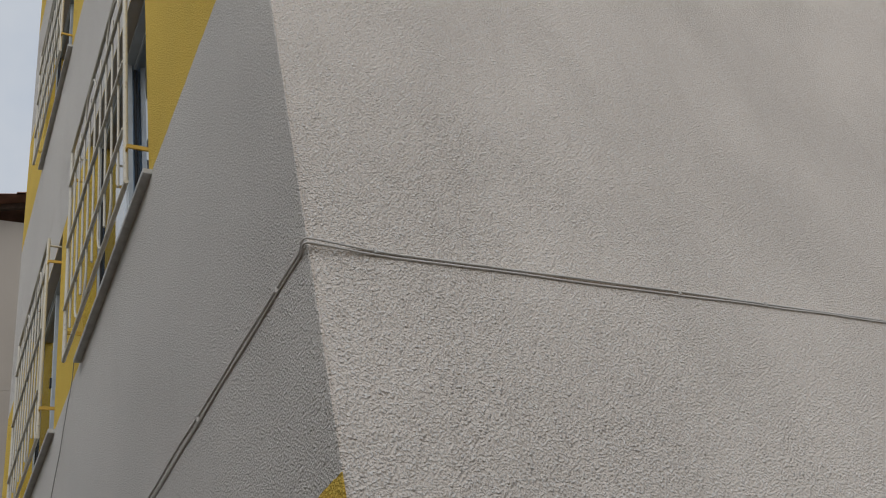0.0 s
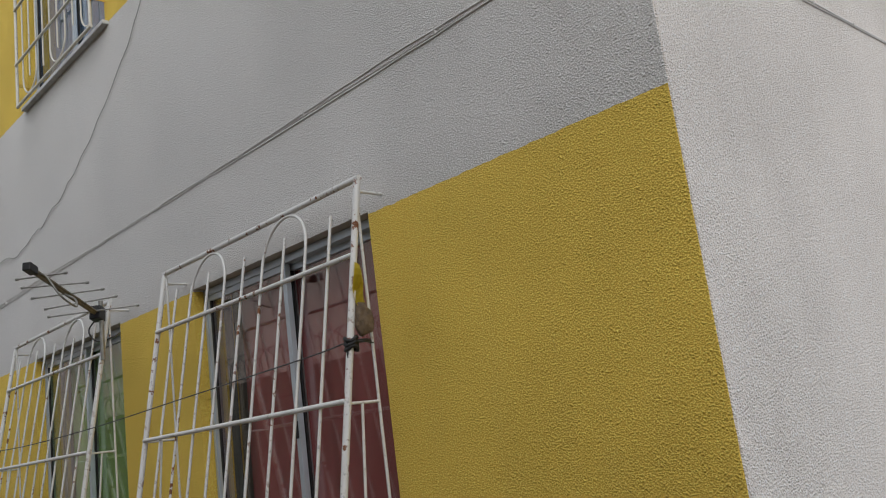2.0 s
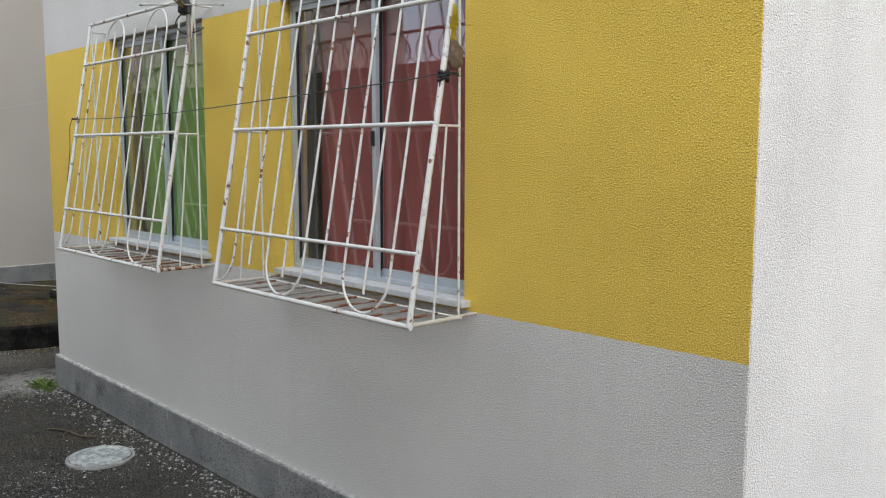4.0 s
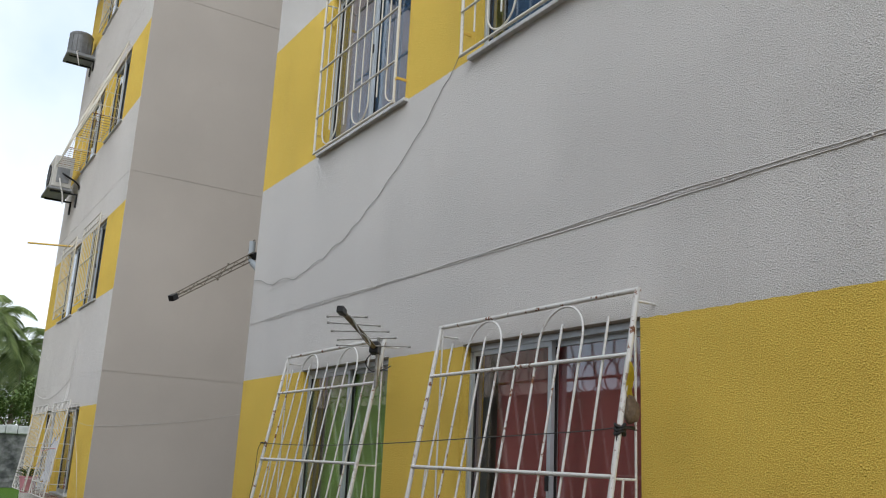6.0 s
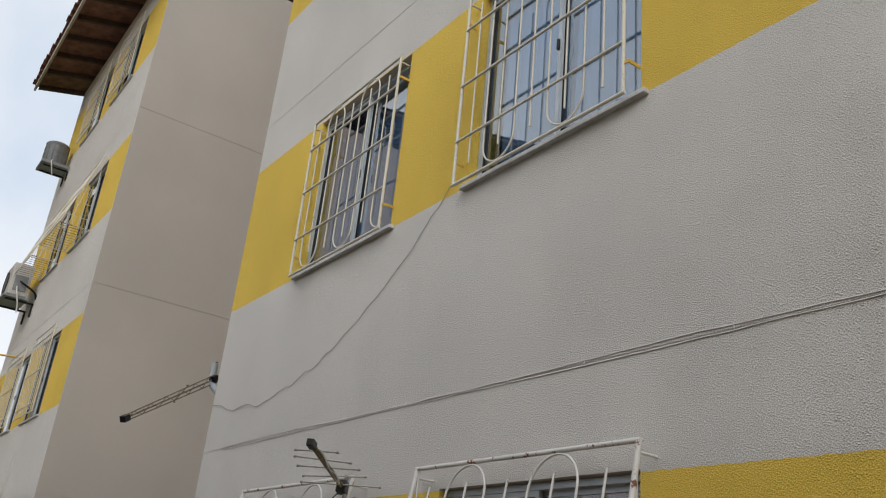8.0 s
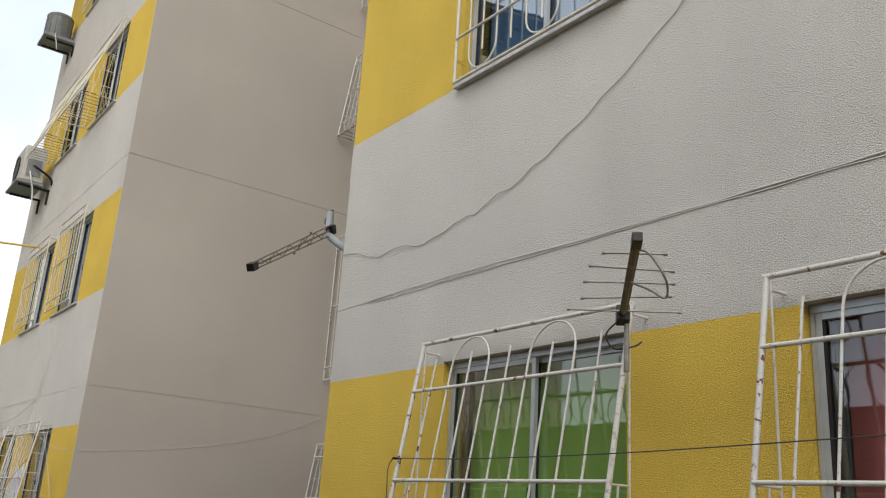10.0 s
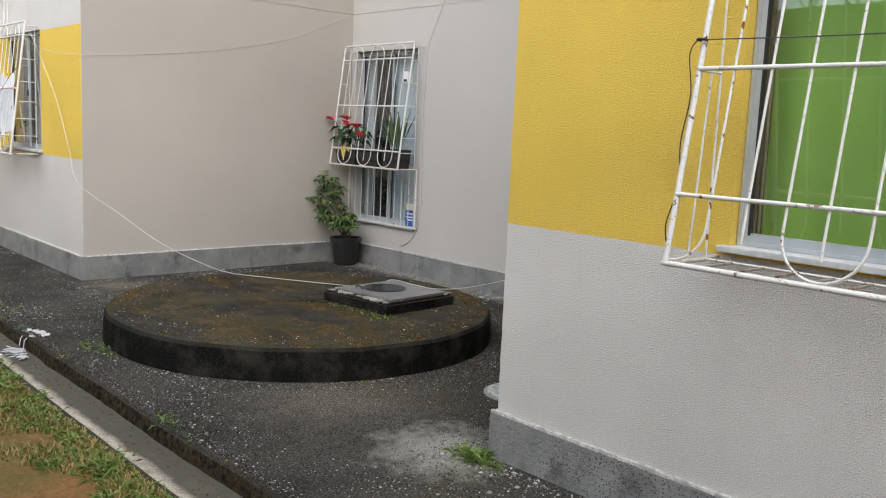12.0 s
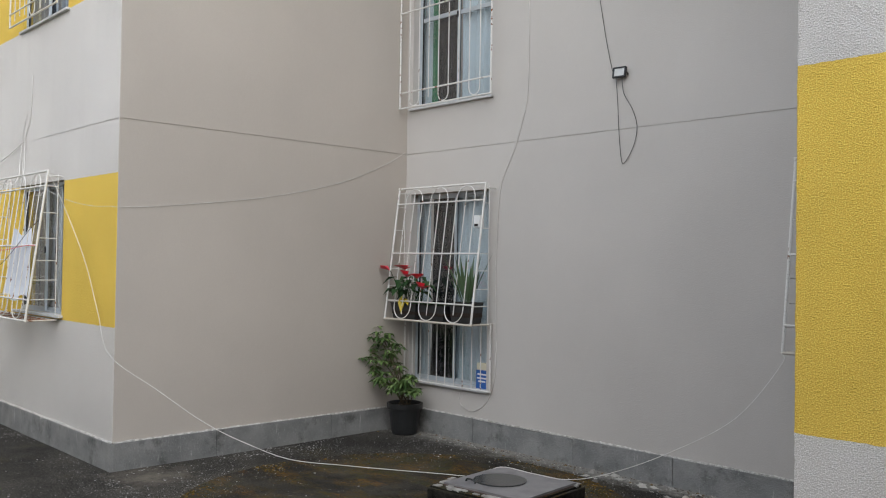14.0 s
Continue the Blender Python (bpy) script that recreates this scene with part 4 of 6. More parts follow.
bm = boxed(-0.345, 0.345, -0.345, 0.345, -0.02, 0.075, 0.010)
for v in bm.verts:
    v.co += Vector((noise.noise(v.co * 9) * 0.012, noise.noise(v.co * 11 + Vector((3, 0, 0))) * 0.012, noise.noise(v.co * 7) * 0.006))
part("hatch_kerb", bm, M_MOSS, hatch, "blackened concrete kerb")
bm = boxed(-0.33, 0.33, -0.335, 0.33, 0.066, 0.088, 0.006)
for v in bm.verts:
    v.co += Vector((noise.noise(v.co * 12) * 0.014, noise.noise(v.co * 10 + Vector((3, 0, 0))) * 0.014, 0))
part("mortar_bed", bm, M_MOSS, hatch, "blackened mortar bed")
rng = random.Random(8)
for i in range(34):
    side_, u = rng.choice((0, 0, 1, 1, 2, 3)), rng.uniform(-0.32, 0.32)
    off = rng.uniform(0.285, 0.325)
    x_, y_ = ((u, -off), (-off, u), (u, off), (off + 0.01, u))[side_]
    a_, b_ = rng.uniform(0.010, 0.035), rng.uniform(0.008, 0.018)
    if side_ in (1, 3):
        a_, b_ = b_, a_
    bm = boxed(-a_, a_, -b_, b_, -0.004, rng.uniform(0.004, 0.010), 0.003)
    for v in bm.verts:
        v.co += Vector((rng.uniform(-0.005, 0.005), rng.uniform(-0.005, 0.005), 0))
    part("mortar_chunk", bm, M_CONC, hatch, at=(x_, y_, 0.088))
part("lid", boxed(-0.275, 0.315, -0.27, 0.30, 0.086, 0.106, 0.003), M_LID, hatch, "smooth grey lid with a rust-brown rim")
part("lid_rim", boxed(-0.279, 0.319, -0.274, 0.304, 0.084, 0.094, 0.002), simple("rust_brown_rim", (0.085, 0.055, 0.045), 0.7, var=0.3), hatch)
part("round_cover", lathe(bmesh.new(), [(0.0005, 0.0), (0.165, 0.0), (0.165, 0.004), (0.155, 0.005), (0.0005, 0.004)], 40, (-0.05, 0.0, 0.107)), M_COVER, hatch, "shiny dark round cover")
part("lift_handle", tubed(spline([(-0.19, -0.16, 0.105), (-0.18, -0.16, 0.122), (-0.12, -0.17, 0.122), (-0.11, -0.17, 0.105)], 4), 0.006, 6), M_COVER, hatch)

k = Nodes("speckled_cast_lid", 0.6)
c_ = k.mix(k.ramp(k.noise(30, 4.0), (0.42, 0.0), (0.6, 1.0)), (0.24, 0.26, 0.255), (0.50, 0.51, 0.49))
M_CAST = k.color(k.mix(k.ramp(k.noise(9, 3.0), (0.6, 0.0), (0.68, 1.0)), c_, (0.27, 0.31, 0.30))).bump(k.noise(90, 3.0), 0.002).mat


def drain_cover(x, y, r, label):
    d = thing("drain_cover", label, "manhole cover", "round drain covers", at=(x, y, 0.0))
    part("rim", lathe(bmesh.new(), [(r + 0.012, -0.02), (r + 0.012, 0.012), (r - 0.002, 0.013), (r - 0.002, 0.004), (r - 0.03, 0.004)], 40), M_CONC, d)
    part("disc", lathe(bmesh.new(), [(r - 0.006, 0.003), (r - 0.006, 0.019), (r - 0.012, 0.023), (r * 0.78, 0.023), (r * 0.76, 0.019), (r * 0.3, 0.020), (r * 0.28, 0.023), (0.0005, 0.023)], 40), M_CAST, d, "pale speckled disc")
    return d


drain_cover(1.687, -0.376, 0.165, "round whitish drain cover set in the dark apron")
drain_cover(-0.62, 0.80, 0.175, "round pale grey drain cover near the wall corner")

M_PVC = simple("dirty_white_pipe", (0.50, 0.47, 0.42), 0.6, var=0.35, scale=10)
bm = bmesh.new()
pa, pb = Vector((-1.63, 1.93, 0.027)), Vector((-1.93, 2.62, 0.029))
d_ = (pb - pa).normalized()
tube(bm, [pa, pa + d_ * 0.01, pb], 0.025, 14)
bmesh.ops.delete(bm, geom=[f for f in bm.faces if len(f.verts) > 4], context="FACES")
tube(bm, [pa + d_ * 0.002, pb], 0.020, 14)
bmesh.ops.delete(bm, geom=[f for f in bm.faces if len(f.verts) > 4], context="FACES")
solid("plastic_pipe", bm, M_PVC, "short dirty white plastic pipe lying by the wall", "pipe")

# plant pot with an umbrella shrub
M_BLACKPOT = simple("black_plastic_pot", (0.018, 0.019, 0.02), 0.45, var=0.2)
M_EARTH = simple("potting_soil", (0.035, 0.025, 0.018), 0.95, var=0.4, scale=60, bump=0.01)


def leaf_mat(name, a, b):
    k = Nodes(name, 0.5, spec=0.4)
    k.color(k.mix(k.island(), a, b))
    k.p.inputs["Subsurface Weight"].default_value = 0.0
    return k.mat


M_LEAF = leaf_mat("shrub_leaf", (0.045, 0.10, 0.025), (0.15, 0.22, 0.07))
M_STEM = simple("brown_stem", (0.10, 0.075, 0.045), 0.8, var=0.2)


def leaf_blade(verts, faces, base, d, length, width, droop=0.25, bend=None):
    """One folded leaf: six points, four faces."""
    d = d.normalized()
    side = d.cross(Vector((0, 0, 1)))
    if side.length < 0.05:
        side = Vector((1, 0, 0))
    side.normalize()
    up = side.cross(d).normalized()
    m = base + d * length * 0.5 - up * 0.0
    tip = base + d * length - Vector((0, 0, droop * length))
    i = len(verts)
    verts += [base, m + side * width / 2 + up * width * 0.16, m - side * width / 2 + up * width * 0.16, tip, m - Vector((0, 0, droop * length * 0.25))]
    faces += [(i, i + 4, i + 1), (i, i + 2, i + 4), (i + 4, i + 3, i + 1), (i + 4, i + 2, i + 3)]


def leaves_mesh(name, verts, faces, mat):
    me = bpy.data.meshes.new(name)
    me.from_pydata([tuple(v) for v in verts], [], faces)
    me.materials.append(mat)
    return me


pot = thing("potted_plant", "leafy green shrub in a black plastic pot", "potted plant", at=(-5.03, 2.735, 0.0))
part("pot", lathe(bmesh.new(), [(0.115, 0.0), (0.125, 0.02), (0.152, 0.245), (0.172, 0.248), (0.174, 0.298), (0.158, 0.300), (0.150, 0.262)], 32), M_BLACKPOT, pot, smooth=False)
part("soil", lathe(bmesh.new(), [(0.150, 0.24), (0.148, 0.265), (0.0005, 0.272)], 24), M_EARTH, pot)
rng = random.Random(11)
verts, faces = [], []
bm = bmesh.new()
tops = [(-0.30, -0.06, 0.98), (-0.24, -0.16, 1.03), (-0.36, -0.14, 0.86), (-0.18, -0.08, 0.92), (-0.28, -0.22, 0.78), (-0.20, -0.20, 0.66), (-0.12, -0.10, 0.74), (-0.10, -0.20, 0.55),
        (-0.02, -0.16, 0.50), (0.08, -0.12, 0.48), (0.15, -0.06, 0.50), (0.20, -0.14, 0.44), (0.02, -0.06, 0.58)]
for q_, top in enumerate(tops):
    top = Vector((top[0], top[1], 0.26 + (top[2] - 0.26) * 0.90)) + Vector((rng.uniform(-0.02, 0.02), rng.uniform(-0.03, 0.03), rng.uniform(-0.02, 0.02)))
    root = Vector((rng.uniform(-0.05, 0.05), rng.uniform(-0.05, 0.05), 0.26))
    line = spline([root, root.lerp(top, 0.55) + Vector((0.05, rng.uniform(-0.02, 0.02), 0.02)), top], 6)
    tube(bm, line, 0.006, 5, taper=0.5)
    for q in range(6):
        p = line[-1 - (q * 5) // 6] if q else line[-1]
        a = rng.uniform(0, 6.28)
        c_ = p + Vector((math.cos(a), math.sin(a), rng.uniform(-0.2, 0.7))) * rng.uniform(0.04, 0.10)
        tube(bm, [p, c_], 0.0018, 4)
        for j in range(7):
            b = a + j * 0.9 + rng.uniform(-0.2, 0.2)
            leaf_blade(verts, faces, c_, Vector((math.cos(b), math.sin(b), rng.uniform(-0.35, 0.2))), rng.uniform(0.06, 0.105), rng.uniform(0.028, 0.042), rng.uniform(0.1, 0.5))
part("stem", bm, M_STEM, pot)
part("foliage", leaves_mesh("foliage", verts, faces, M_LEAF), M_LEAF, pot)

# planters on the rusty shelf of the recess window
SHELF = 1.098
M_ANTH = leaf_mat("dark_heart_leaf", (0.012, 0.045, 0.012), (0.035, 0.09, 0.025))
M_REDF = simple("red_flower", (0.80, 0.06, 0.10), 0.35, var=0.15)
M_YLEAF = simple("yellowed_leaf", (0.55, 0.42, 0.03), 0.5, var=0.15)
M_ALOE = leaf_mat("grey_green_blade", (0.045, 0.085, 0.04), (0.08, 0.13, 0.06))


def planter(x0, x1, y0, y1, h, label):
    p = thing("planter", label, "planter", "planters on the window shelf", at=((x0 + x1) / 2, (y0 + y1) / 2, SHELF + 0.006))
    w, d = (x1 - x0) / 2, (y1 - y0) / 2
    bm = bmesh.new()
    rings = []
    for k_, z in ((0.86, 0.0), (1.0, h), (1.05, h), (1.05, h - 0.02), (0.95, h - 0.015)):
        rings.append([bm.verts.new((w * k_ * sx, d * k_ * sy, z)) for sx, sy in ((-1, -1), (1, -1), (1, 1), (-1, 1))])
    for a, b in zip(rings[:3], rings[1:3] + [rings[4]]):
        for j in range(4):
            bm.faces.new((a[j], a[(j + 1) % 4], b[(j + 1) % 4], b[j]))
    bm.faces.new(rings[0][::-1])
    part("trough", bm, M_BLACKPOT, p)
    part("soil", boxed(-w * 0.93, w * 0.93, -d * 0.93, d * 0.93, h * 0.3, h - 0.022), M_EARTH, p)
    return p


pl1 = planter(-5.22, -4.86, 2.70, 2.88, 0.15, "long black planter with red flowers on the rusty shelf")
pl2 = planter(-4.82, -4.47, 2.70, 2.88, 0.15, "long black planter with low leaves on the rusty shelf")
pl3 = planter(-4.40, -4.15, 2.70, 2.89, 0.19, "black pot with an upright spiky plant on the shelf")
rng = random.Random(21)
verts, faces = [], []
bm = bmesh.new()
for i in range(32):
    a = rng.uniform(0, 6.28)
    b0 = Vector((rng.uniform(-0.13, 0.16), rng.uniform(-0.05, 0.05), 0.13))
    b1 = b0 + Vector((math.cos(a) * 0.09, math.sin(a) * 0.07 - 0.02, rng.uniform(0.10, 0.28)))
    tube(bm, [b0, b1], 0.0025, 4)
    leaf_blade(verts, faces, b1, Vector((math.cos(a), math.sin(a) - 0.3, -0.2)), rng.uniform(0.10, 0.15), rng.uniform(0.065, 0.095), 0.4)
part("foliage", leaves_mesh("foliage", verts, faces, M_ANTH), M_ANTH, pl1)
flowers = ((-0.16, -0.12, 0.46), (0.03, -0.10, 0.47), (0.10, -0.13, 0.40), (0.19, -0.09, 0.39), (0.245, -0.06, 0.29))
for fx, fy, fz in flowers:
    tube(bm, [(fx * 0.4, 0, 0.13), (fx, fy, fz)], 0.003, 4)
    v2, f2 = [], []
    for da in (-0.9, 0.0, 0.9):
        leaf_blade(v2, f2, Vector((fx, fy, fz)), Vector((math.sin(da + fx * 9), -0.6 * math.cos(da), 0.35)), 0.13, 0.12, 0.1)
    part("flower", leaves_mesh("flower", v2, f2, M_REDF), M_REDF, pl1, "red waxy flower")
part("stalks", bm, M_ANTH, pl1)
v2, f2 = [], []
leaf_blade(v2, f2, Vector((-0.01, -0.09, 0.24)), Vector((0.1, -0.2, -1)), 0.17, 0.075, 0.1)
leaf_blade(v2, f2, Vector((0.03, -0.09, 0.20)), Vector((0.5, -0.2, -0.4)), 0.10, 0.05, 0.1)
part("yellow_leaf", leaves_mesh("yellow_leaf", v2, f2, M_YLEAF), M_YLEAF, pl1, "yellowed drooping leaf")
verts, faces = [], []
for i in range(26):
    a = rng.uniform(0, 6.28)
    leaf_blade(verts, faces, Vector((rng.uniform(-0.14, 0.14), rng.uniform(-0.06, 0.06), 0.13)), Vector((math.cos(a), math.sin(a), rng.uniform(0.2, 0.9))), rng.uniform(0.07, 0.13), 0.035, 0.25)
part("foliage", leaves_mesh("foliage", verts, faces, M_ANTH), M_ANTH, pl2)
verts, faces = [], []
for i in range(15):
    a = i * 2.4
    leaf_blade(verts, faces, Vector((math.cos(a) * 0.03, math.sin(a) * 0.03, 0.16)), Vector((math.cos(a) * 0.55, math.sin(a) * 0.4 - 0.08, 1.0 + 0.25 * (i % 3))), 0.36 + 0.06 * (i % 4), 0.040, -0.02 + 0.06 * (i % 2))
part("foliage", leaves_mesh("foliage", verts, faces, M_ALOE), M_ALOE, pl3)

# small things at the recess window
M_PAPER = simple("white_plastic", (0.72, 0.73, 0.74), 0.5, var=0.08)
M_SIGN = simple("blue_print", (0.03, 0.12, 0.40), 0.5, var=0.15)
box_ = thing("carton", "blue and cream carton standing inside the barred window", "carton", at=(-4.26, YB + 0.06, TALL_Z0 + 0.003))
part("body", boxed(-0.075, 0.075, -0.028, 0.022, 0.0, 0.17, 0.003), M_SIGN, box_)
part("flap", boxed(-0.07, 0.07, -0.025, 0.02, 0.171, 0.235, 0.003), simple("cream_card", (0.62, 0.58, 0.44), 0.7), box_, "cream paper top")
for i, (w, z) in enumerate(((0.055, 0.125), (0.06, 0.09), (0.045, 0.06))):
    part("print_bar", boxed(-w, w, -0.0300, -0.0285, z, z + 0.014), M_PAPER, box_)
tag_ = thing("label_box", "small white box with a dark screen tied to the grille", "meter", at=(-4.145, YB - 0.175, 2.03))
part("case", boxed(-0.035, 0.035, -0.016, 0.05, -0.06, 0.05, 0.004), M_PAPER, tag_)
part("screen", boxed(-0.022, 0.022, -0.020, -0.0165, -0.05, -0.028), M_RUBBER, tag_)

# floodlight on the back wall
M_BLACK = simple("black_metal", (0.012, 0.012, 0.013), 0.4, 0.3)
fl = thing("floodlight", "small square black floodlight fixed on the wall", "floodlight", at=(-2.74, YB, 3.17))
fl.rotation_euler = (radians(-12), 0, radians(8))
fl.scale = (0.74, 0.74, 0.74)
bm = bmesh.new()
for x0, x1, z0, z1 in ((-0.075, 0.075, 0.045, 0.058), (-0.075, 0.075, -0.058, -0.045), (-0.075, -0.06, -0.045, 0.045), (0.06, 0.075, -0.045, 0.045)):
    box(bm, x0, x1, -0.075, -0.045, z0, z1)
box(bm, -0.07, 0.07, -0.05, -0.04, -0.055, 0.055)
part("housing", bm, M_BLACK, fl)
part("lens", boxed(-0.06, 0.06, -0.066, -0.060, -0.045, 0.045), simple("frosted_lens", (0.55, 0.56, 0.55), 0.3), fl, "pale frosted lens")
part("bracket", tubed([(-0.078, -0.055, 0.0), (-0.082, -0.02, -0.01), (-0.05, 0.012, -0.02), (0.05, 0.012, -0.02), (0.082, -0.02, -0.01), (0.078, -0.055, 0.0)], 0.006, 6), M_BLACK, fl)

# ---- cables and cords ----
M_CABLE_G = simple("painted_grey_cable", (0.66, 0.64, 0.61), 0.7, var=0.15, scale=5)
M_CABLE_W = simple("white_cable", (0.66, 0.65, 0.62), 0.6, var=0.12)
M_CABLE_D = simple("dark_thin_wire", (0.05, 0.05, 0.05), 0.6)


def cable(name, pts, r, mat, label, n=5, steps=8, category="cable"):
    return solid(name, tubed(spline(pts, steps), r, n), mat, label, category)


rng = random.Random(3)
for row, (dz, rr) in enumerate(((0.006, 0.0021), (-0.004, 0.0024))):
    pts = []
    for i in range(44):
        x = 0.35 + 0.112 * i
        open_ = max(0.0, math.sin((x - 0.3) * 1.9 + row)) * 0.010
        pts.append((x, -0.002, GROOVE + dz * (0.4 + 0.6 * min(1, abs(math.sin(x * 1.3)) + 0.4)) + (open_ if row == 0 else -open_ * 0.4) + rng.uniform(-0.002, 0.002)))
    pts += [(XR + 0.004, -0.009, GROOVE + dz), (XR + 0.010, 0.02, GROOVE + dz - 0.002)]
    for i in range(60):
        y = 0.14 + 0.16 * i
        pts.append((XR + 0.002, y, GROOVE + dz * (0.5 + 0.5 * math.sin(y * 2.1 + row)) - 0.002 + rng.uniform(-0.002, 0.002)))
    cable("wall_cable", pts, rr, M_CABLE_G, "grey painted-over cable clipped along the wall joint", 5, 3)
me = mesh_of(boxed(-0.0025, 0.0025, -0.007, 0.0, -0.006, 0.006, 0.0012), "cable_clip", M_CABLE_G)
for x in (0.62, 1.35, 2.05, 2.62, 3.4, 3.85, 4.52, 5.05):
    o = new("cable_clip", me)
    o.location = (x, 0, GROOVE + 0.004)
    tagged(o, "small painted clip holding the wall cables", "clip", "cable clips on the wall joint")
for y in (0.13, 0.9, 1.19, 2.1, 3.2):
    o = new("cable_clip", me)
    o.matrix_basis = pose(XR, y, GROOVE + 0.002, 0, 0, 90)
    tagged(o, "small painted clip holding the wall cables", "clip", "cable clips on the wall joint")
wire = [(2.86, -0.012, 3.87), (2.78, -0.006, 3.80), (2.685, -0.006, 3.735), (2.60, -0.006, 3.66), (2.512, -0.006, 3.575), (2.37, -0.006, 3.49), (2.24, -0.006, 3.405), (2.12, -0.006, 3.35), (2.0, -0.006, 3.275),
        (1.823, -0.006, 3.196), (1.70, -0.006, 3.16), (1.613, -0.006, 3.114), (1.50, -0.006, 3.09), (1.428, -0.006, 3.079), (1.287, -0.006, 3.025), (1.20, -0.006, 3.03), (1.129, -0.006, 3.02), (0.98, -0.006, 2.985),
        (0.863, -0.006, 2.965), (0.70, -0.006, 2.995), (0.545, -0.006, 3.0), (0.42, -0.006, 2.985), (0.31, -0.006, 3.01), (0.17, -0.006, 3.06), (0.03, -0.008, 3.078), (-0.012, 0.02, 3.08), (-0.008, 0.2, 3.07)]
rng = random.Random(44)
kinked = []
for a, b in zip(wire, wire[1:]):
    mid = [(u + v) / 2 for u, v in zip(a, b)]
    kinked += [a, (mid[0] + rng.uniform(-0.008, 0.008), mid[1], mid[2] + rng.uniform(-0.009, 0.009))]
M_WIRE = simple("weathered_thin_wire", (0.30, 0.285, 0.265), 0.7, var=0.2, scale=8)
cable("wall_wire", kinked + [wire[-1]], 0.0020, M_WIRE, "thin crooked wire running down the wall from the upper grille", 5, 3)
cable("thin_washing_wire", [(1.05, -0.203, 1.848), (1.6, -0.206, 1.838), (2.4, -0.206, 1.845), (3.2, -0.200, 1.87), (4.0, -0.178, 1.90), (4.196, -0.172, 1.912), (4.198, -0.09, 1.908)], 0.0021, M_CABLE_D, "dark washing wire tied between two grilles", 5, 6, "wire")

# knots, rag and husk on the grille corner
M_TAPE = simple("black_tape", (0.012, 0.012, 0.012), 0.6)
bm = bmesh.new()
for i in range(3):
    c_ = Vector((4.198, -0.168, 1.918 - 0.012 * i))
    tube(bm, [c_ + Vector((math.cos(a) * 0.017, math.sin(a) * 0.017, 0.006 * math.sin(a * 2 + i))) for a in [j * math.pi / 5 for j in range(10)]], 0.006, 5, closed=True)
tube(bm, spline([(4.196, -0.18, 1.915), (4.201, -0.185, 1.87), (4.191, -0.18, 1.83)], 4), 0.004, 5)
tube(bm, spline([(4.198, -0.165, 1.912), (4.204, -0.12, 1.915), (4.18, -0.086, 1.912)], 4), 0.006, 5)
solid("tape_knot", bm, M_TAPE, "black tape knotted round the grille upright", "knot")
bm = bmesh.new()
tube(bm, [Vector((1.05 + math.cos(a) * 0.015, -0.20 + math.sin(a) * 0.015, 1.848)) for a in [j * math.pi / 5 for j in range(10)]], 0.005, 5, closed=True)
tube(bm, spline([(1.045, -0.21, 1.85), (1.02, -0.22, 1.80), (1.045, -0.235, 1.66), (1.03, -0.25, 1.5), (1.05, -0.27, 1.36), (1.03, -0.30, 1.22), (1.06, -0.315, 1.12)], 5), 0.0022, 5)
solid("wire_knot", bm, M_TAPE, "dark wire knotted on the grille and hanging down", "knot")
bm = bmesh.new()
g = []
for i in range(9):
    t = i / 8
    z = 2.135 - 0.15 * t
    w = 0.018 + 0.014 * math.sin(t * 3)
    off = 0.01 * math.sin(t * 7)
    g.append([bm.verts.new((4.203 + off + s_ * w * 0.6, -0.122 - s_ * w + 0.008 * math.sin(s_ * 3 + t * 5), z)) for s_ in (-1, -0.4, 0.2, 0.7, 1)])
for a, b in zip(g, g[1:]):
    for j in range(4):
        bm.faces.new((a[j], a[j + 1], b[j + 1], b[j]))
bmesh.ops.solidify(bm, geom=list(bm.faces), thickness=0.002)
solid("yellow_rag", bm, simple("faded_yellow_plastic", (0.62, 0.50, 0.05), 0.5, var=0.2, scale=40), "strip of yellow plastic tied to the grille corner", "rag")
bm = bmesh.new()
bmesh.ops.create_icosphere(bm, subdivisions=3, radius=0.04)
for v in bm.verts:
    n_ = noise.noise(v.co * 40) * 0.010
    v.co = Vector((v.co.x * 0.6, v.co.y * 0.75, v.co.z * (1.35 if v.co.z > 0 else 1.0))) + v.co.normalized() * n_
solid("wasp_nest", bm, simple("brown_papery_husk", (0.16, 0.115, 0.075), 0.9, var=0.4, scale=50, bump=0.004), "brown papery lump hanging at the grille corner", "nest", at=(4.206, -0.125, 1.968))

# long white cord from the slanted grille over the slab to the hidden grille
cable("white_cord", [(-6.45, -0.13, 2.36), (-6.36, -0.10, 2.25), (-6.02, -0.07, 1.88), (-5.755, -0.055, 1.565), (-5.52, -0.05, 1.20), (-5.29, -0.05, 0.90), (-4.95, 0.17, 0.66), (-4.55, 0.38, 0.43), (-4.2, 0.58, 0.29), (-3.95, 0.73, 0.223),
                     (-3.6, 0.93, 0.216), (-3.3, 1.10, 0.216), (-3.0, 1.27, 0.218), (-2.75, 1.36, 0.235), (-2.56, 1.40, 0.322), (-2.3, 1.42, 0.324), (-2.06, 1.47, 0.324), (-1.95, 1.75, 0.34), (-1.8, 2.16, 0.43), (-1.5, 2.48, 0.66), (-1.26, 2.62, 1.02), (-1.27, 2.64, 1.10)],
      0.0024, M_CABLE_W, "long slack white cord hanging across the slab", 6, 8, "cord")
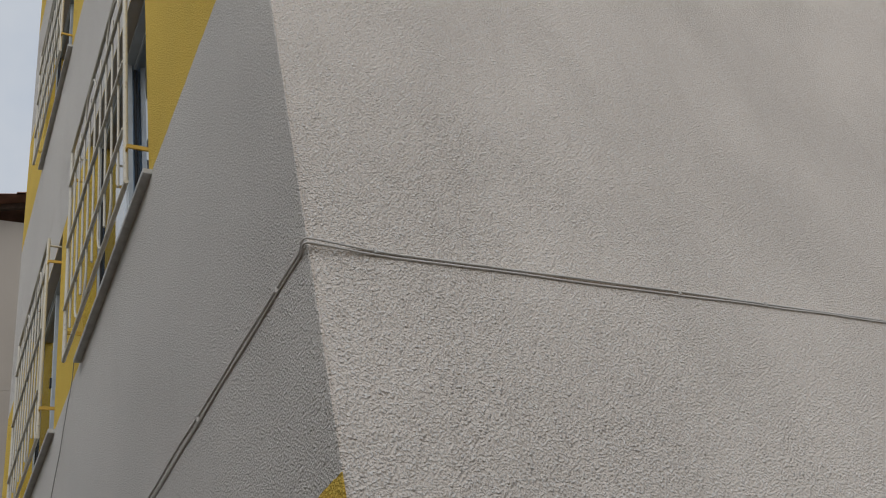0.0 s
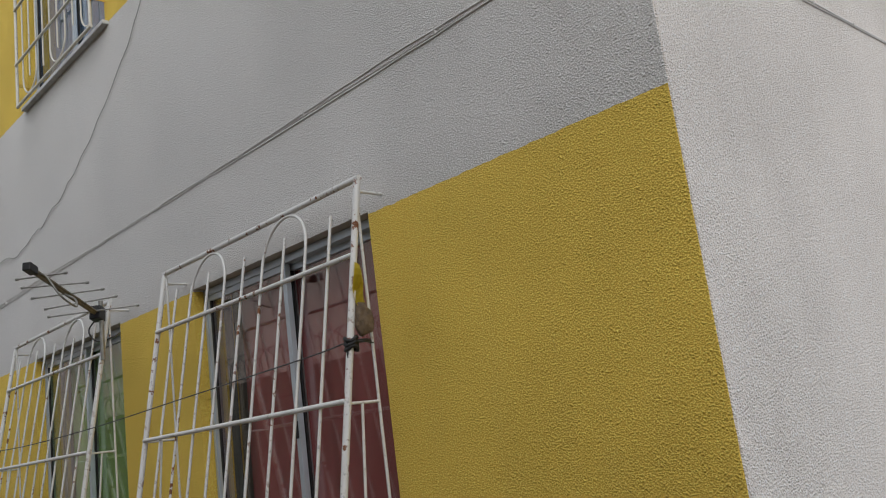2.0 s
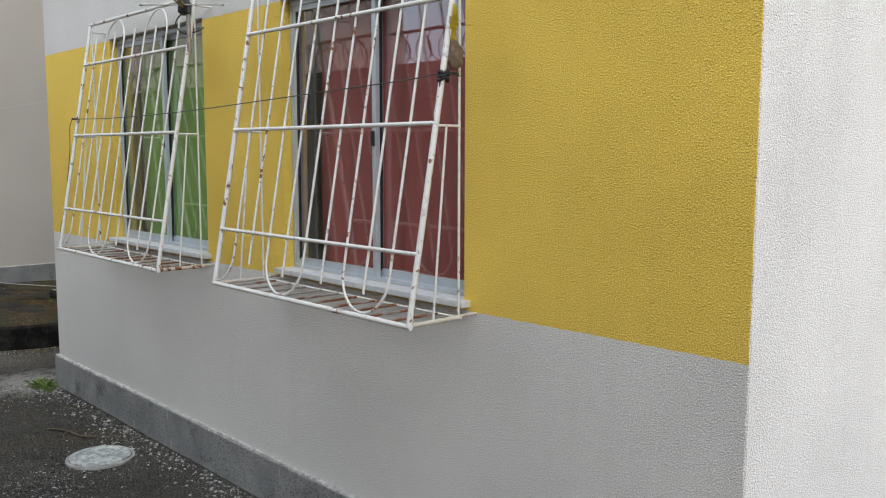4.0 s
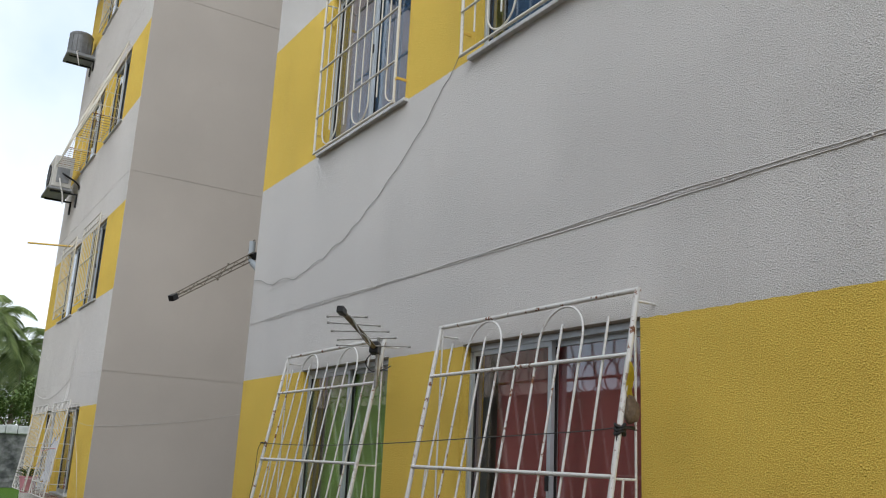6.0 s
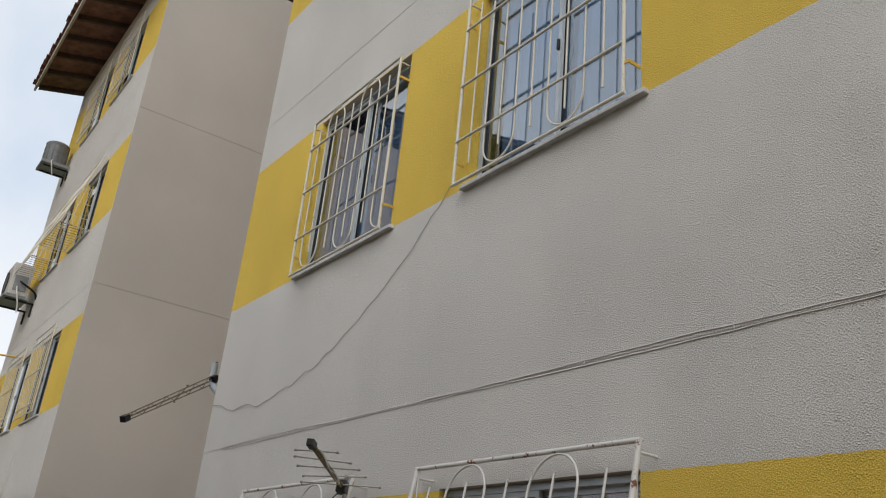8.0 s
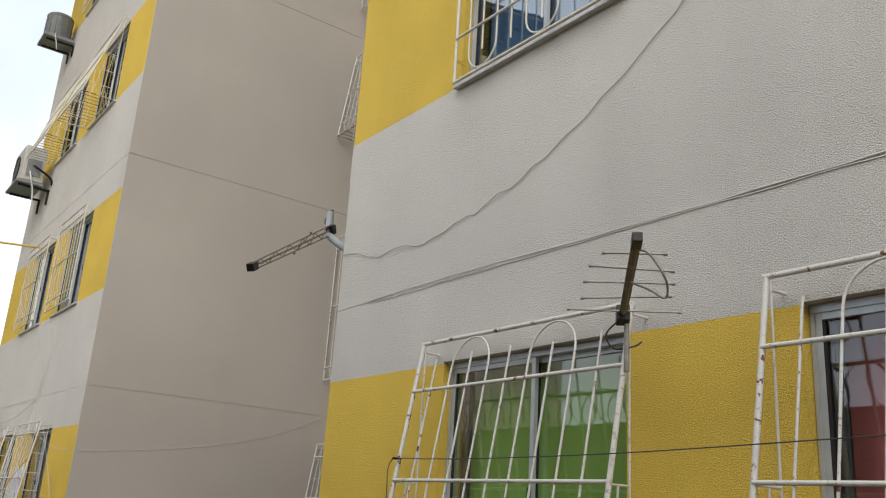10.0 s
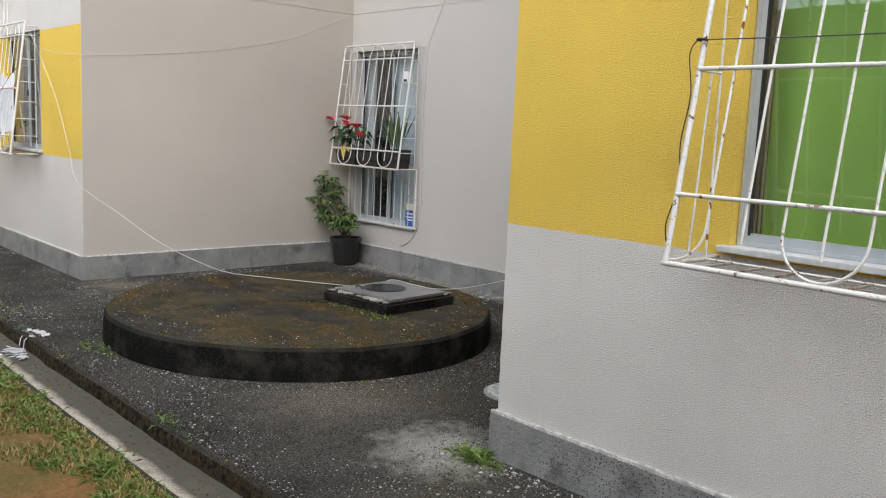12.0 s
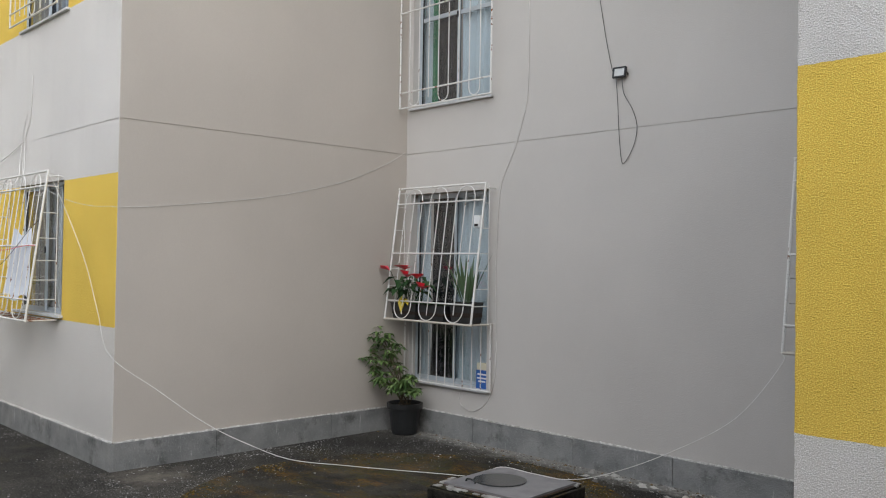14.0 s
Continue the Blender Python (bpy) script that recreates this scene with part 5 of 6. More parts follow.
cable("wall_cable", [(-5.31, 2.93, 2.755), (-5.315, 2.7, 2.62), (-5.318, 2.12, 2.386), (-5.318, 1.315, 2.20), (-5.318, 0.414, 2.075), (-5.318, 0.0, 2.040), (-5.36, -0.03, 2.045), (-5.7, -0.05, 2.06), (-6.1, -0.09, 2.12), (-6.45, -0.14, 2.22), (-6.9, -0.16, 2.33), (-7.2, -0.10, 2.50), (-7.28, -0.02, 2.60)],
      0.0016, M_CABLE_W, "slack white cable from the recess corner to the slanted grille", 6, 8)
for dx in (0.0, 0.12):
    cable("wall_cable", [(-7.25 - dx, -0.008, 3.35 - dx * 3), (-7.3 - dx, -0.008, 2.95), (-7.42 - dx * 0.7, -0.01, 2.76), (-7.4 - dx, -0.02, 2.55), (-7.33 - dx, -0.05, 2.42), (-7.3 - dx, -0.09, 2.34)], 0.0042, M_CABLE_G, "grey cable running down the banded wall to the grille", 5, 5)
cable("wall_cable", [(-7.45, -0.008, 2.74), (-7.9, -0.03, 2.62), (-8.4, -0.06, 2.52), (-9.0, -0.06, 2.50), (-10.2, -0.04, 2.60), (-10.9, -0.01, 2.74)], 0.005, M_CABLE_G, "slack grey cable along the banded wall", 5, 6)
cable("wall_cable", [(-2.957, YB - 0.012, 3.83), (-2.88, YB - 0.012, 3.44), (-2.81, YB - 0.02, 3.19), (-2.77, YB - 0.03, 3.15)],
      0.0026, M_CABLE_D, "dark cable coming down to the floodlight", 5, 5)
cable("wall_cable", [(-2.775, YB - 0.03, 3.14), (-2.768, YB - 0.014, 2.95), (-2.755, YB - 0.012, 2.72), (-2.73, YB - 0.012, 2.50), (-2.70, YB - 0.012, 2.46), (-2.616, YB - 0.012, 2.586), (-2.586, YB - 0.012, 2.74), (-2.63, YB - 0.014, 2.88), (-2.70, YB - 0.03, 3.01), (-2.72, YB - 0.03, 3.14)],
      0.0026, M_CABLE_D, "dark looped cable of the floodlight", 5, 5)
cable("wall_cable", [(-3.70, YB - 0.008, 5.1), (-3.711, YB - 0.008, 3.987), (-3.718, YB - 0.008, 3.184), (-3.78, YB - 0.008, 2.9), (-3.875, YB - 0.008, 2.646), (-4.02, YB - 0.008, 2.35), (-4.06, YB - 0.008, 1.9), (-4.07, YB - 0.008, 1.476), (-4.05, YB - 0.008, 0.76), (-4.14, YB - 0.008, 0.42), (-4.323, YB - 0.008, 0.285), (-4.46, YB - 0.008, 0.31), (-4.51, YB - 0.008, 0.36), (-4.51, YB - 0.008, 0.43)],
      0.0036, M_CABLE_G, "grey cable hanging down beside the recess window", 5, 6)
M_HOSE = simple("dirty_white_hose", (0.50, 0.48, 0.43), 0.6, var=0.2, scale=20)
bm = bmesh.new()
pts = []
for i in range(60):
    a = i * 0.26 + 0.6
    rr = 0.24 + 0.022 * math.sin(i * 0.37) + 0.0006 * i
    pts.append((-2.15 + rr * 1.15 * math.cos(a), -1.86 + rr * 0.75 * math.sin(a), Z_LAWN + 0.015 + 0.0006 * i))
pts += [(-2.9, -2.2, Z_LAWN + 0.03), (-3.4, -2.9, Z_LAWN + 0.02)]
solid("garden_hose", tubed(spline(pts, 2), 0.0062, 7), M_HOSE, "coil of white hose lying on the lawn", "hose")

# ---- antennas ----
M_ALLOY = simple("dull_antenna_alloy", (0.33, 0.32, 0.29), 0.45, 0.7, 0.3, 30)
M_BOOM = simple("lichen_stained_boom", (0.21, 0.185, 0.14), 0.8, 0.2, 0.4, 40)


def antenna(name, label, base, tip, spans, mat, cap=0.018, up=None, boom_r=0.013, trough=True):
    """A small television aerial: a boom with pairs of rods across it and a black end cap."""
    base, tip = Vector(base), Vector(tip)
    a = thing(name, label, "antenna", "television antennas", at=base)
    d = (tip - base)
    L = d.length
    d.normalize()
    w = d.cross(up or Vector((0, 0, 1))).normalized()
    v = w.cross(d)
    bm = bmesh.new()
    if trough:
        for s in (-1, 1):
            tube(bm, [w * boom_r * s, d * L + w * boom_r * s], boom_r * 0.55, 6)
        tube(bm, [v * -boom_r * 0.5, d * L - v * boom_r * 0.5], boom_r * 0.9, 6)
    else:
        tube(bm, [(0, 0, 0), d * L], 0.0055, 6)
    part("boom", bm, M_BOOM, a)
    for f, half, tiltv in spans:
        c_ = d * (L * f)
        bm = tubed([c_ - w * half + v * tiltv * half, c_ + w * half - v * tiltv * half], 0.0034, 6)
        tube(bm, [c_ + w * (half - 0.012) - v * tiltv * half, c_ + w * half - v * tiltv * half], 0.006, 6)
        tube(bm, [c_ - w * half + v * tiltv * half, c_ - w * (half - 0.012) + v * tiltv * half], 0.006, 6)
        part("rod", bm, mat, a)
    bm = bmesh.new()
    box(bm, -cap, cap, -cap, cap, -0.03, 0.03, 0.004)
    m = Matrix((w, v, d)).transposed().to_4x4()
    part("end_cap", bm, M_BLACK, a, "black plastic end cap", at=Matrix.Translation(d * L) @ m)
    bm = bmesh.new()
    box(bm, -0.024, 0.024, -0.03, 0.03, -0.03, 0.03, 0.004)
    part("clamp", bm, M_BLACK, a, "dark clamp", at=Matrix.Translation(d * 0.02) @ m)
    return a, d, w, v, L


a2, d, w, v, L = antenna("tv_antenna", "small weathered television antenna wired to the grille top", (2.352, -0.13, 2.335), (2.785, -0.55, 2.43),
                         ((0.10, 0.20, 0.0), (0.30, 0.155, 0.05), (0.50, 0.15, 0.0), (0.68, 0.135, -0.05), (0.86, 0.10, 0.0)), M_ALLOY, cap=0.016, boom_r=0.0095)
loop = [d * L * 0.55 - v * 0.01, d * L * 0.6 - v * 0.05 - w * 0.06, d * L * 0.72 - v * 0.11 - w * 0.10, d * L * 0.9 - v * 0.10 - w * 0.09, d * L * 0.93 - v * 0.02 - w * 0.04, d * L * 0.90]
part("dipole_loop", tubed(spline(loop, 5), 0.004, 5), M_ALLOY, a2, "bent wire dipole")
part("mast", tubed([(0.02, 0.0, -0.2), (0.02, 0.0, 0.06)], 0.010, 7), M_ALLOY, a2)
part("lead", tubed(spline([(0, 0, 0), (-0.05, -0.03, -0.06), (-0.04, 0.0, -0.11), (0.01, 0.05, -0.10), (0.02, 0.08, -0.08)], 5), 0.0035, 5), M_CABLE_D, a2)

a1, d, w, v, L = antenna("tv_antenna", "drooping lattice television antenna on a bent grey pipe", (-0.39, 0.12, 3.372), (0.17, -0.64, 2.838),
                         ((0.12, 0.035, 0.3), (0.35, 0.032, 0.2), (0.42, 0.07, 0.9), (0.6, 0.03, 0.3), (0.85, 0.035, 0.4)), M_BOOM, cap=0.022, boom_r=0.010, trough=False)
bm = bmesh.new()
for s in range(12):
    f0, f1 = s / 12, (s + 1) / 12
    q = 0.030 * (1 - 0.35 * f0)
    tube(bm, [d * L * f0 + v * q * (1 if s % 2 else -1), d * L * f1 - v * q * (1 if s % 2 else -1)], 0.0032, 4)
for s in (-1, 1):
    tube(bm, [v * 0.032 * s, d * L + v * 0.020 * s], 0.0045, 5)
part("lattice", bm, M_BOOM, a1)
M_PIPE = simple("grey_plastic_pipe", (0.36, 0.40, 0.43), 0.5, var=0.12)
part("mast_pipe", tubed(spline([(0.40, 0.08, -0.33), (0.27, 0.05, -0.225), (0.10, 0.0, -0.12), (0.0, -0.02, -0.04), (-0.01, -0.02, 0.04), (-0.012, -0.02, 0.12)], 5), 0.026, 10), M_PIPE, a1, "bent grey plastic pipe")
part("lead", tubed(spline([(0.0, -0.02, 0.0), (-0.06, -0.03, 0.06), (-0.05, 0.0, 0.14), (0.01, -0.01, 0.13)], 6), 0.004, 5), M_CABLE_D, a1)
part("wall_flange", boxed(0.368, 0.392, 0.02, 0.14, -0.39, -0.27, 0.004), M_PIPE, a1)

# ---- air conditioners on the west wing ----
M_ACBODY = simple("sun_yellowed_white_casing", (0.52, 0.51, 0.47), 0.5, var=0.1)
M_ACGREY = simple("grey_casing", (0.24, 0.25, 0.26), 0.5, var=0.15)


M_DRUM = simple("weathered_grey_shell", (0.17, 0.18, 0.19), 0.55, var=0.2)


def air_conditioner(x0, x1, y0, y1, z0, z1, mat, label):
    a = thing("air_conditioner", label, "air conditioner", "outdoor units on the west wing", at=((x0 + x1) / 2, 0, z0))
    w = (x1 - x0) / 2
    part("casing", boxed(-w, w, y0, y1, 0.0, z1 - z0, 0.02), mat, a)
    part("fan_ring", lathe(bmesh.new(), [(0.20, 0.0), (0.21, 0.012), (0.19, 0.014), (0.185, 0.004)], 28), M_BLACK, a, "dark fan opening", at=Matrix.Translation((-0.08, y0 - 0.001, (z1 - z0) / 2)) @ pose(0, 0, 0, 90))
    part("fan_grille", lathe(bmesh.new(), [(0.05, 0.0), (0.18, 0.0), (0.18, 0.004), (0.05, 0.004)], 28), M_BLACK, a, at=Matrix.Translation((-0.08, y0 - 0.004, (z1 - z0) / 2)) @ pose(0, 0, 0, 90))
    part("service_cover", boxed(w, w + 0.015, y0 + 0.06, y1 - 0.05, 0.08, (z1 - z0) * 0.62, 0.004), M_ACGREY, a, "grey valve cover")
    part("drip_tray", boxed(-w - 0.03, w + 0.03, y0 - 0.05, y1 + 0.02, -0.055, -0.012, 0.008), M_ACGREY, a, "grey tray")
    for s in (-0.8, 0.8):
        bm = boxed(w * s - 0.015, w * s + 0.015, y0, 0.0, -0.085, -0.055)
        box(bm, w * s - 0.015, w * s + 0.015, -0.03, 0.0, -0.30, -0.055)
        part("bracket", bm, M_BLACK, a)
    part("hose", tubed(spline([(w + 0.01, y0 + 0.12, 0.15), (w + 0.07, y0 + 0.14, 0.02), (w + 0.05, y0 + 0.2, -0.16), (w + 0.03, y0 + 0.22, -0.30)], 6), 0.014, 6), M_CABLE_W, a)
    part("pipe", tubed(spline([(w + 0.01, y0 + 0.16, 0.25), (w + 0.09, y0 + 0.2, 0.2), (w + 0.06, -0.05, 0.1), (w + 0.02, 0.0, 0.0)], 6), 0.018, 6), M_BLACK, a)
    return a


air_conditioner(-10.25, -9.50, -0.46, -0.14, 6.17, 6.74, M_ACBODY, "yellowed white air conditioner on brackets beside a window")
drum = thing("drum_unit", "dark grey drum-shaped cooling unit on a wall tray", "air conditioner", at=(-10.22, -0.27, 8.95))
drum.scale = (0.74, 0.74, 0.80)
part("body", lathe(bmesh.new(), [(0.27, 0.0), (0.275, 0.02), (0.285, 0.46), (0.28, 0.48), (0.29, 0.49), (0.29, 0.53), (0.27, 0.555), (0.16, 0.58), (0.0005, 0.585)], 28), M_DRUM, drum, smooth=True)
for i in range(14):
    a = math.pi * 2 * i / 14
    part("rib", boxed(-0.008, 0.008, -0.006, 0.010, 0.03, 0.45, 0.002), M_DRUM, drum, at=pose(0.282 * math.cos(a), 0.282 * math.sin(a), 0, 0, 0, math.degrees(a) - 90))
part("tray", boxed(-0.36, 0.36, -0.32, 0.34, -0.09, -0.012, 0.02), M_ACGREY, drum, "grey tray")
for s in (-0.22, 0.22):
    bm = boxed(s - 0.015, s + 0.015, -0.25, 0.36, -0.12, -0.09)
    box(bm, s - 0.015, s + 0.015, 0.33, 0.36, -0.34, -0.12)
    part("bracket", bm, M_BLACK, drum)
part("hose", tubed(spline([(0.25, -0.05, 0.06), (0.36, -0.10, -0.02), (0.38, -0.05, -0.2), (0.33, 0.0, -0.34)], 6), 0.014, 6), M_CABLE_W, drum)
pl = thing("pole", "thin yellowish pole sticking out of an upper window", "pole", at=(-9.3, -0.09, 5.06))
part("rod", tubed([(0.15, 0.08, 0.02), (-0.02, -0.60, 0.0)], 0.016, 7), M_STRAP, pl)

# ---- washing and plants at the west ground-floor window ----
bm = bmesh.new()
g = []
for i in range(13):
    t = i / 12
    row = []
    for j in range(15):
        s = j / 14
        neck = 0.07 * max(0.0, 1 - ((t - 0.5) / 0.28) ** 2) * (1 - s) ** 3
        x = -7.02 + (t - 0.5) * (0.46 + 0.16 * s) + 0.04 * s
        fold = math.sin(t * 19 + s * 2.5) * (0.006 + 0.012 * s) + 0.02 * noise.noise(Vector((t * 3, s * 2, 1)))
        row.append(bm.verts.new((x, -0.14 - 0.08 * s + fold, 1.90 - neck - 0.62 * s + 0.03 * math.sin(t * 9) * s)))
    g.append(row)
for a, b in zip(g, g[1:]):
    for j in range(14):
        bm.faces.new((a[j], b[j], b[j + 1], a[j + 1])).smooth = True
solid("hanging_shirt", bm, M_LINEN, "white washing hung inside the slanted grille", "washing")
cable("washing_string", [(-7.75, -0.24, 1.72), (-7.2, -0.26, 1.70), (-6.6, -0.25, 1.74), (-6.47, -0.22, 1.74)], 0.0028, M_REDF, "red string tied across the slanted grille", 5, 4, "string")
cable("washing_string", [(-7.6, -0.3, 1.45), (-7.1, -0.27, 1.6), (-6.62, -0.2, 1.90), (-6.47, -0.16, 1.98)], 0.0024, M_CABLE_D, "dark wire tied across the slanted grille", 5, 4, "string")
pk = thing("basket", "pink basket of green plants in the slanted grille", "basket", at=(-8.62, -0.20, 1.068))
M_PINK = simple("faded_pink_plastic", (0.55, 0.25, 0.29), 0.5)
part("tub", lathe(bmesh.new(), [(0.09, 0.0), (0.13, 0.22), (0.14, 0.22), (0.14, 0.24), (0.12, 0.24), (0.11, 0.18)], 20), M_PINK, pk)
verts, faces = [], []
rng = random.Random(5)
for i in range(60):
    a = rng.uniform(0, 6.28)
    leaf_blade(verts, faces, Vector((rng.uniform(-0.07, 0.07), rng.uniform(-0.07, 0.07), 0.2 + rng.uniform(0, 0.1))), Vector((math.cos(a), math.sin(a), rng.uniform(0.3, 1.2))), rng.uniform(0.12, 0.22), 0.03, 0.2)
part("foliage", leaves_mesh("foliage", verts, faces, M_LEAF), M_LEAF, pk)

# ---- paint spill, rubble, chips, leaf litter ----
M_SPILL = simple("spilled_white_paint", (0.60, 0.61, 0.62), 0.5, var=0.3, scale=30)
sp = thing("paint_spill", "white paint spilled over the kerb into the drain", "spill", at=(-3.51, k_lip + 0.006, 0.0))


def blot(cx, cy, rx, ry, z, seed, turn=0.0, n=16):
    """A thin ragged patch of dried paint."""
    bm = bmesh.new()
    vs = []
    for i in range(n):
        a = 2 * math.pi * i / n
        q = 1 + 0.9 * noise.noise(Vector((math.cos(a) * 2.6, math.sin(a) * 2.6, seed * 3.1)))
        u, v = rx * q * math.cos(a), ry * q * math.sin(a)
        vs.append(bm.verts.new((cx + u * math.cos(turn) - v * math.sin(turn), cy + u * math.sin(turn) + v * math.cos(turn), z)))
    f = bm.faces.new(vs)
    r = bmesh.ops.extrude_face_region(bm, geom=[f])
    for e in r["geom"]:
        if isinstance(e, bmesh.types.BMVert):
            e.co.z += 0.0012
    bmesh.ops.recalc_face_normals(bm, faces=bm.faces[:])
    return bm


rng = random.Random(17)
for i in range(30):
    u, w_ = rng.uniform(-0.13, 0.10), rng.uniform(0.0, 0.085)
    s_ = rng.uniform(0.010, 0.034)
    part("top_blot", blot(u + w_, 0.02 + w_, s_ * 1.4, s_ * 0.55, 0.001 - 0.012 * (w_ < 0.03) + 0.0003 * i, 1.0 + i, rng.uniform(-0.4, 0.6)), M_SPILL, sp)
for i, (x_, h_) in enumerate(((-0.05, 0.05), (0.035, 0.06))):
    part("run", tubed([(x_, -0.004, -0.024), (x_ + 0.004, -0.020, -0.04), (x_ + 0.01, -0.030, -0.04 - h_)], 0.0035, 5), M_SPILL, sp)
for i in range(60):
    ang = rng.uniform(-2.3, -0.35)
    L_ = rng.uniform(0.03, 0.19) * (1.0 - 0.25 * abs(ang + 0.9))
    s_ = rng.uniform(0.010, 0.030)
    part("splash", blot(0.10 + math.cos(ang) * L_ * 1.5, -0.035 + math.sin(ang) * L_ * 0.75, s_ * 1.15, s_ * 0.40, Z_CH + 0.003 + 0.0003 * i, 20.0 + i, ang), M_SPILL, sp)
for i in range(6):
    part("drip", blot(-0.75 + 0.16 * i + rng.uniform(-0.05, 0.05), -rng.uniform(0.05, 0.2), 0.022, 0.008, Z_CH + 0.003, 80.0 + i, 0.3), M_SPILL, sp)


def scatter(name, n, place, size, mat, label, category, seed, flat=0.35):
    """Many small broken bits, joined."""
    rng = random.Random(seed)
    verts, faces = [], []
    for i in range(n):
        x, y, z = place(rng)
        s = size[0] * (size[1] / size[0]) ** (rng.random() ** 2.2)
        a = rng.uniform(0, 6.28)
        ca, sa = math.cos(a) * s, math.sin(a) * s
        hgt = s * flat * rng.uniform(0.5, 1.2)
        k0 = len(verts)
        asp = rng.uniform(0.4, 1.0)
        verts += [(x + ca, y + sa, z - 0.002), (x - sa * asp, y + ca * asp, z - 0.002), (x - ca, y - sa, z - 0.002), (x + sa * asp, y - ca * asp, z - 0.002), (x + ca * 0.2, y + sa * 0.3, z + hgt)]
        faces += [(k0, k0 + 1, k0 + 4), (k0 + 1, k0 + 2, k0 + 4), (k0 + 2, k0 + 3, k0 + 4), (k0 + 3, k0, k0 + 4)]
    me = bpy.data.meshes.new(name)
    me.from_pydata(verts, [], faces)
    me.materials.append(mat)
    return tagged(new(name, me), label, category, kind="stuff")


k = Nodes("paint_and_mortar_chips", 0.8)
M_CHIP = k.color(k.mix(k.calc("POWER", k.island(), 1.8), (0.11, 0.105, 0.10), (0.58, 0.57, 0.55))).mat
k = Nodes("mortar_rubble", 0.9)
M_RUBBLE = k.color(k.mix(k.island(), (0.07, 0.065, 0.06), (0.48, 0.465, 0.43))).mat
k = Nodes("leaf_litter", 0.85)
M_LITTER = k.color(k.mix(k.island(), (0.05, 0.03, 0.016), (0.20, 0.13, 0.04))).mat


def on_apron(rng):
    while True:
        x, y = rng.uniform(-9.5, 3.2), rng.uniform(-1.03, 2.9)
        if (y > -0.03 and (x < XC + 0.03 or x > XL - 0.03)) or math.hypot(x - CX, y - CY) < CR + 0.02:
            continue
        if noise.noise(Vector((x * 1.3, y * 1.3, 4))) > rng.uniform(-0.5, 0.5):
            return x, y, 0.002


def on_slab(rng):
    a, r = rng.uniform(0, 6.28), CR * math.sqrt(rng.random()) * 0.97
    return CX + r * math.cos(a), CY + r * math.sin(a), CH + 0.006


def by_wall(rng):
    x = rng.uniform(-5.25, -0.1)
    return x, YB - 0.03 - abs(rng.gauss(0, 0.11)), 0.003


scatter("paint_chips", 14000, on_apron, (0.0016, 0.012), M_CHIP, "pale paint chips and grit scattered over the dark apron", "debris", 1)
scatter("paint_chips", 5000, on_apron, (0.0035, 0.009), M_CHIP, "pale mortar specks scattered over the dark apron", "debris", 14)
scatter("paint_chips", 220, on_apron, (0.006, 0.016), M_CHIP, "larger pale flakes scattered over the dark apron", "debris", 4)
scatter("paint_chips", 600, on_slab, (0.0018, 0.011), M_CHIP, "pale chips on the mossy slab", "debris", 2)
scatter("paint_chips", 70, on_slab, (0.007, 0.018), M_CHIP, "larger pale flakes on the mossy slab", "debris", 15)
scatter("rubble", 1500, by_wall, (0.003, 0.012), M_RUBBLE, "mortar rubble along the foot of the recess wall", "rubble", 3, 0.7)
scatter("leaf_litter", 160, by_wall, (0.008, 0.022), M_LITTER, "dry leaves along the foot of the recess wall", "leaf litter", 6, 0.4)
scatter("leaf_litter", 90, on_slab, (0.005, 0.014), M_LITTER, "dry leaves on the mossy slab", "leaf litter", 7, 0.25)
scatter("corner_chips", 500, lambda r: (XC + 0.25 + abs(r.gauss(0, 0.5)) - 0.5 * (r.random() < 0.3), -0.08 - abs(r.gauss(0, 0.22)), 0.003), (0.003, 0.009), M_CHIP, "white paint chips below the wing's corner", "debris", 8)
def near_apron(rng):
    while True:
        x, y = rng.uniform(-4.6, 2.2), rng.uniform(-1.03, 1.6)
        if (y > -0.03 and x > XL - 0.03) or math.hypot(x - CX, y - CY) < CR + 0.015:
            continue
        return x, y, 0.0015


k = Nodes("dark_grit", 0.9, spec=0.2)
M_GRIT = k.color(k.ramp(k.island(), (0.0, (0.008, 0.008, 0.0075)), (0.6, (0.034, 0.031, 0.027)), (0.85, (0.11, 0.10, 0.086)), (1.0, (0.42, 0.40, 0.37)))).mat
scatter("apron_grit", 60000, near_apron, (0.002, 0.008), M_GRIT, "coarse dark grit standing out of the worn apron", "grit", 51, 0.6)
scatter("slab_grit", 14000, on_slab, (0.002, 0.007), M_GRIT, "coarse dark grit on the worn slab", "grit", 52, 0.5)
scatter("rubble", 2400, lambda r: (r.uniform(-0.3, 3.4), -0.045 - abs(r.gauss(0, 0.10)), 0.002), (0.002, 0.016), M_RUBBLE, "pale mortar crumbs along the foot of the banded wall", "rubble", 53, 0.6)
scatter("rubble", 120, lambda r: (r.uniform(-2.9, -0.3), YB - 0.06 - abs(r.gauss(0, 0.16)), 0.003), (0.012, 0.05), M_RUBBLE, "lumps of broken mortar by the recess wall", "rubble", 54, 0.45)
k = Nodes("moss_cushion", 0.95, spec=0.1)
M_MOSSBIT = k.color(k.ramp(k.island(), (0.0, (0.030, 0.026, 0.010)), (0.40, (0.065, 0.050, 0.013)), (0.75, (0.13, 0.066, 0.014)), (1.0, (0.22, 0.14, 0.03)))).mat


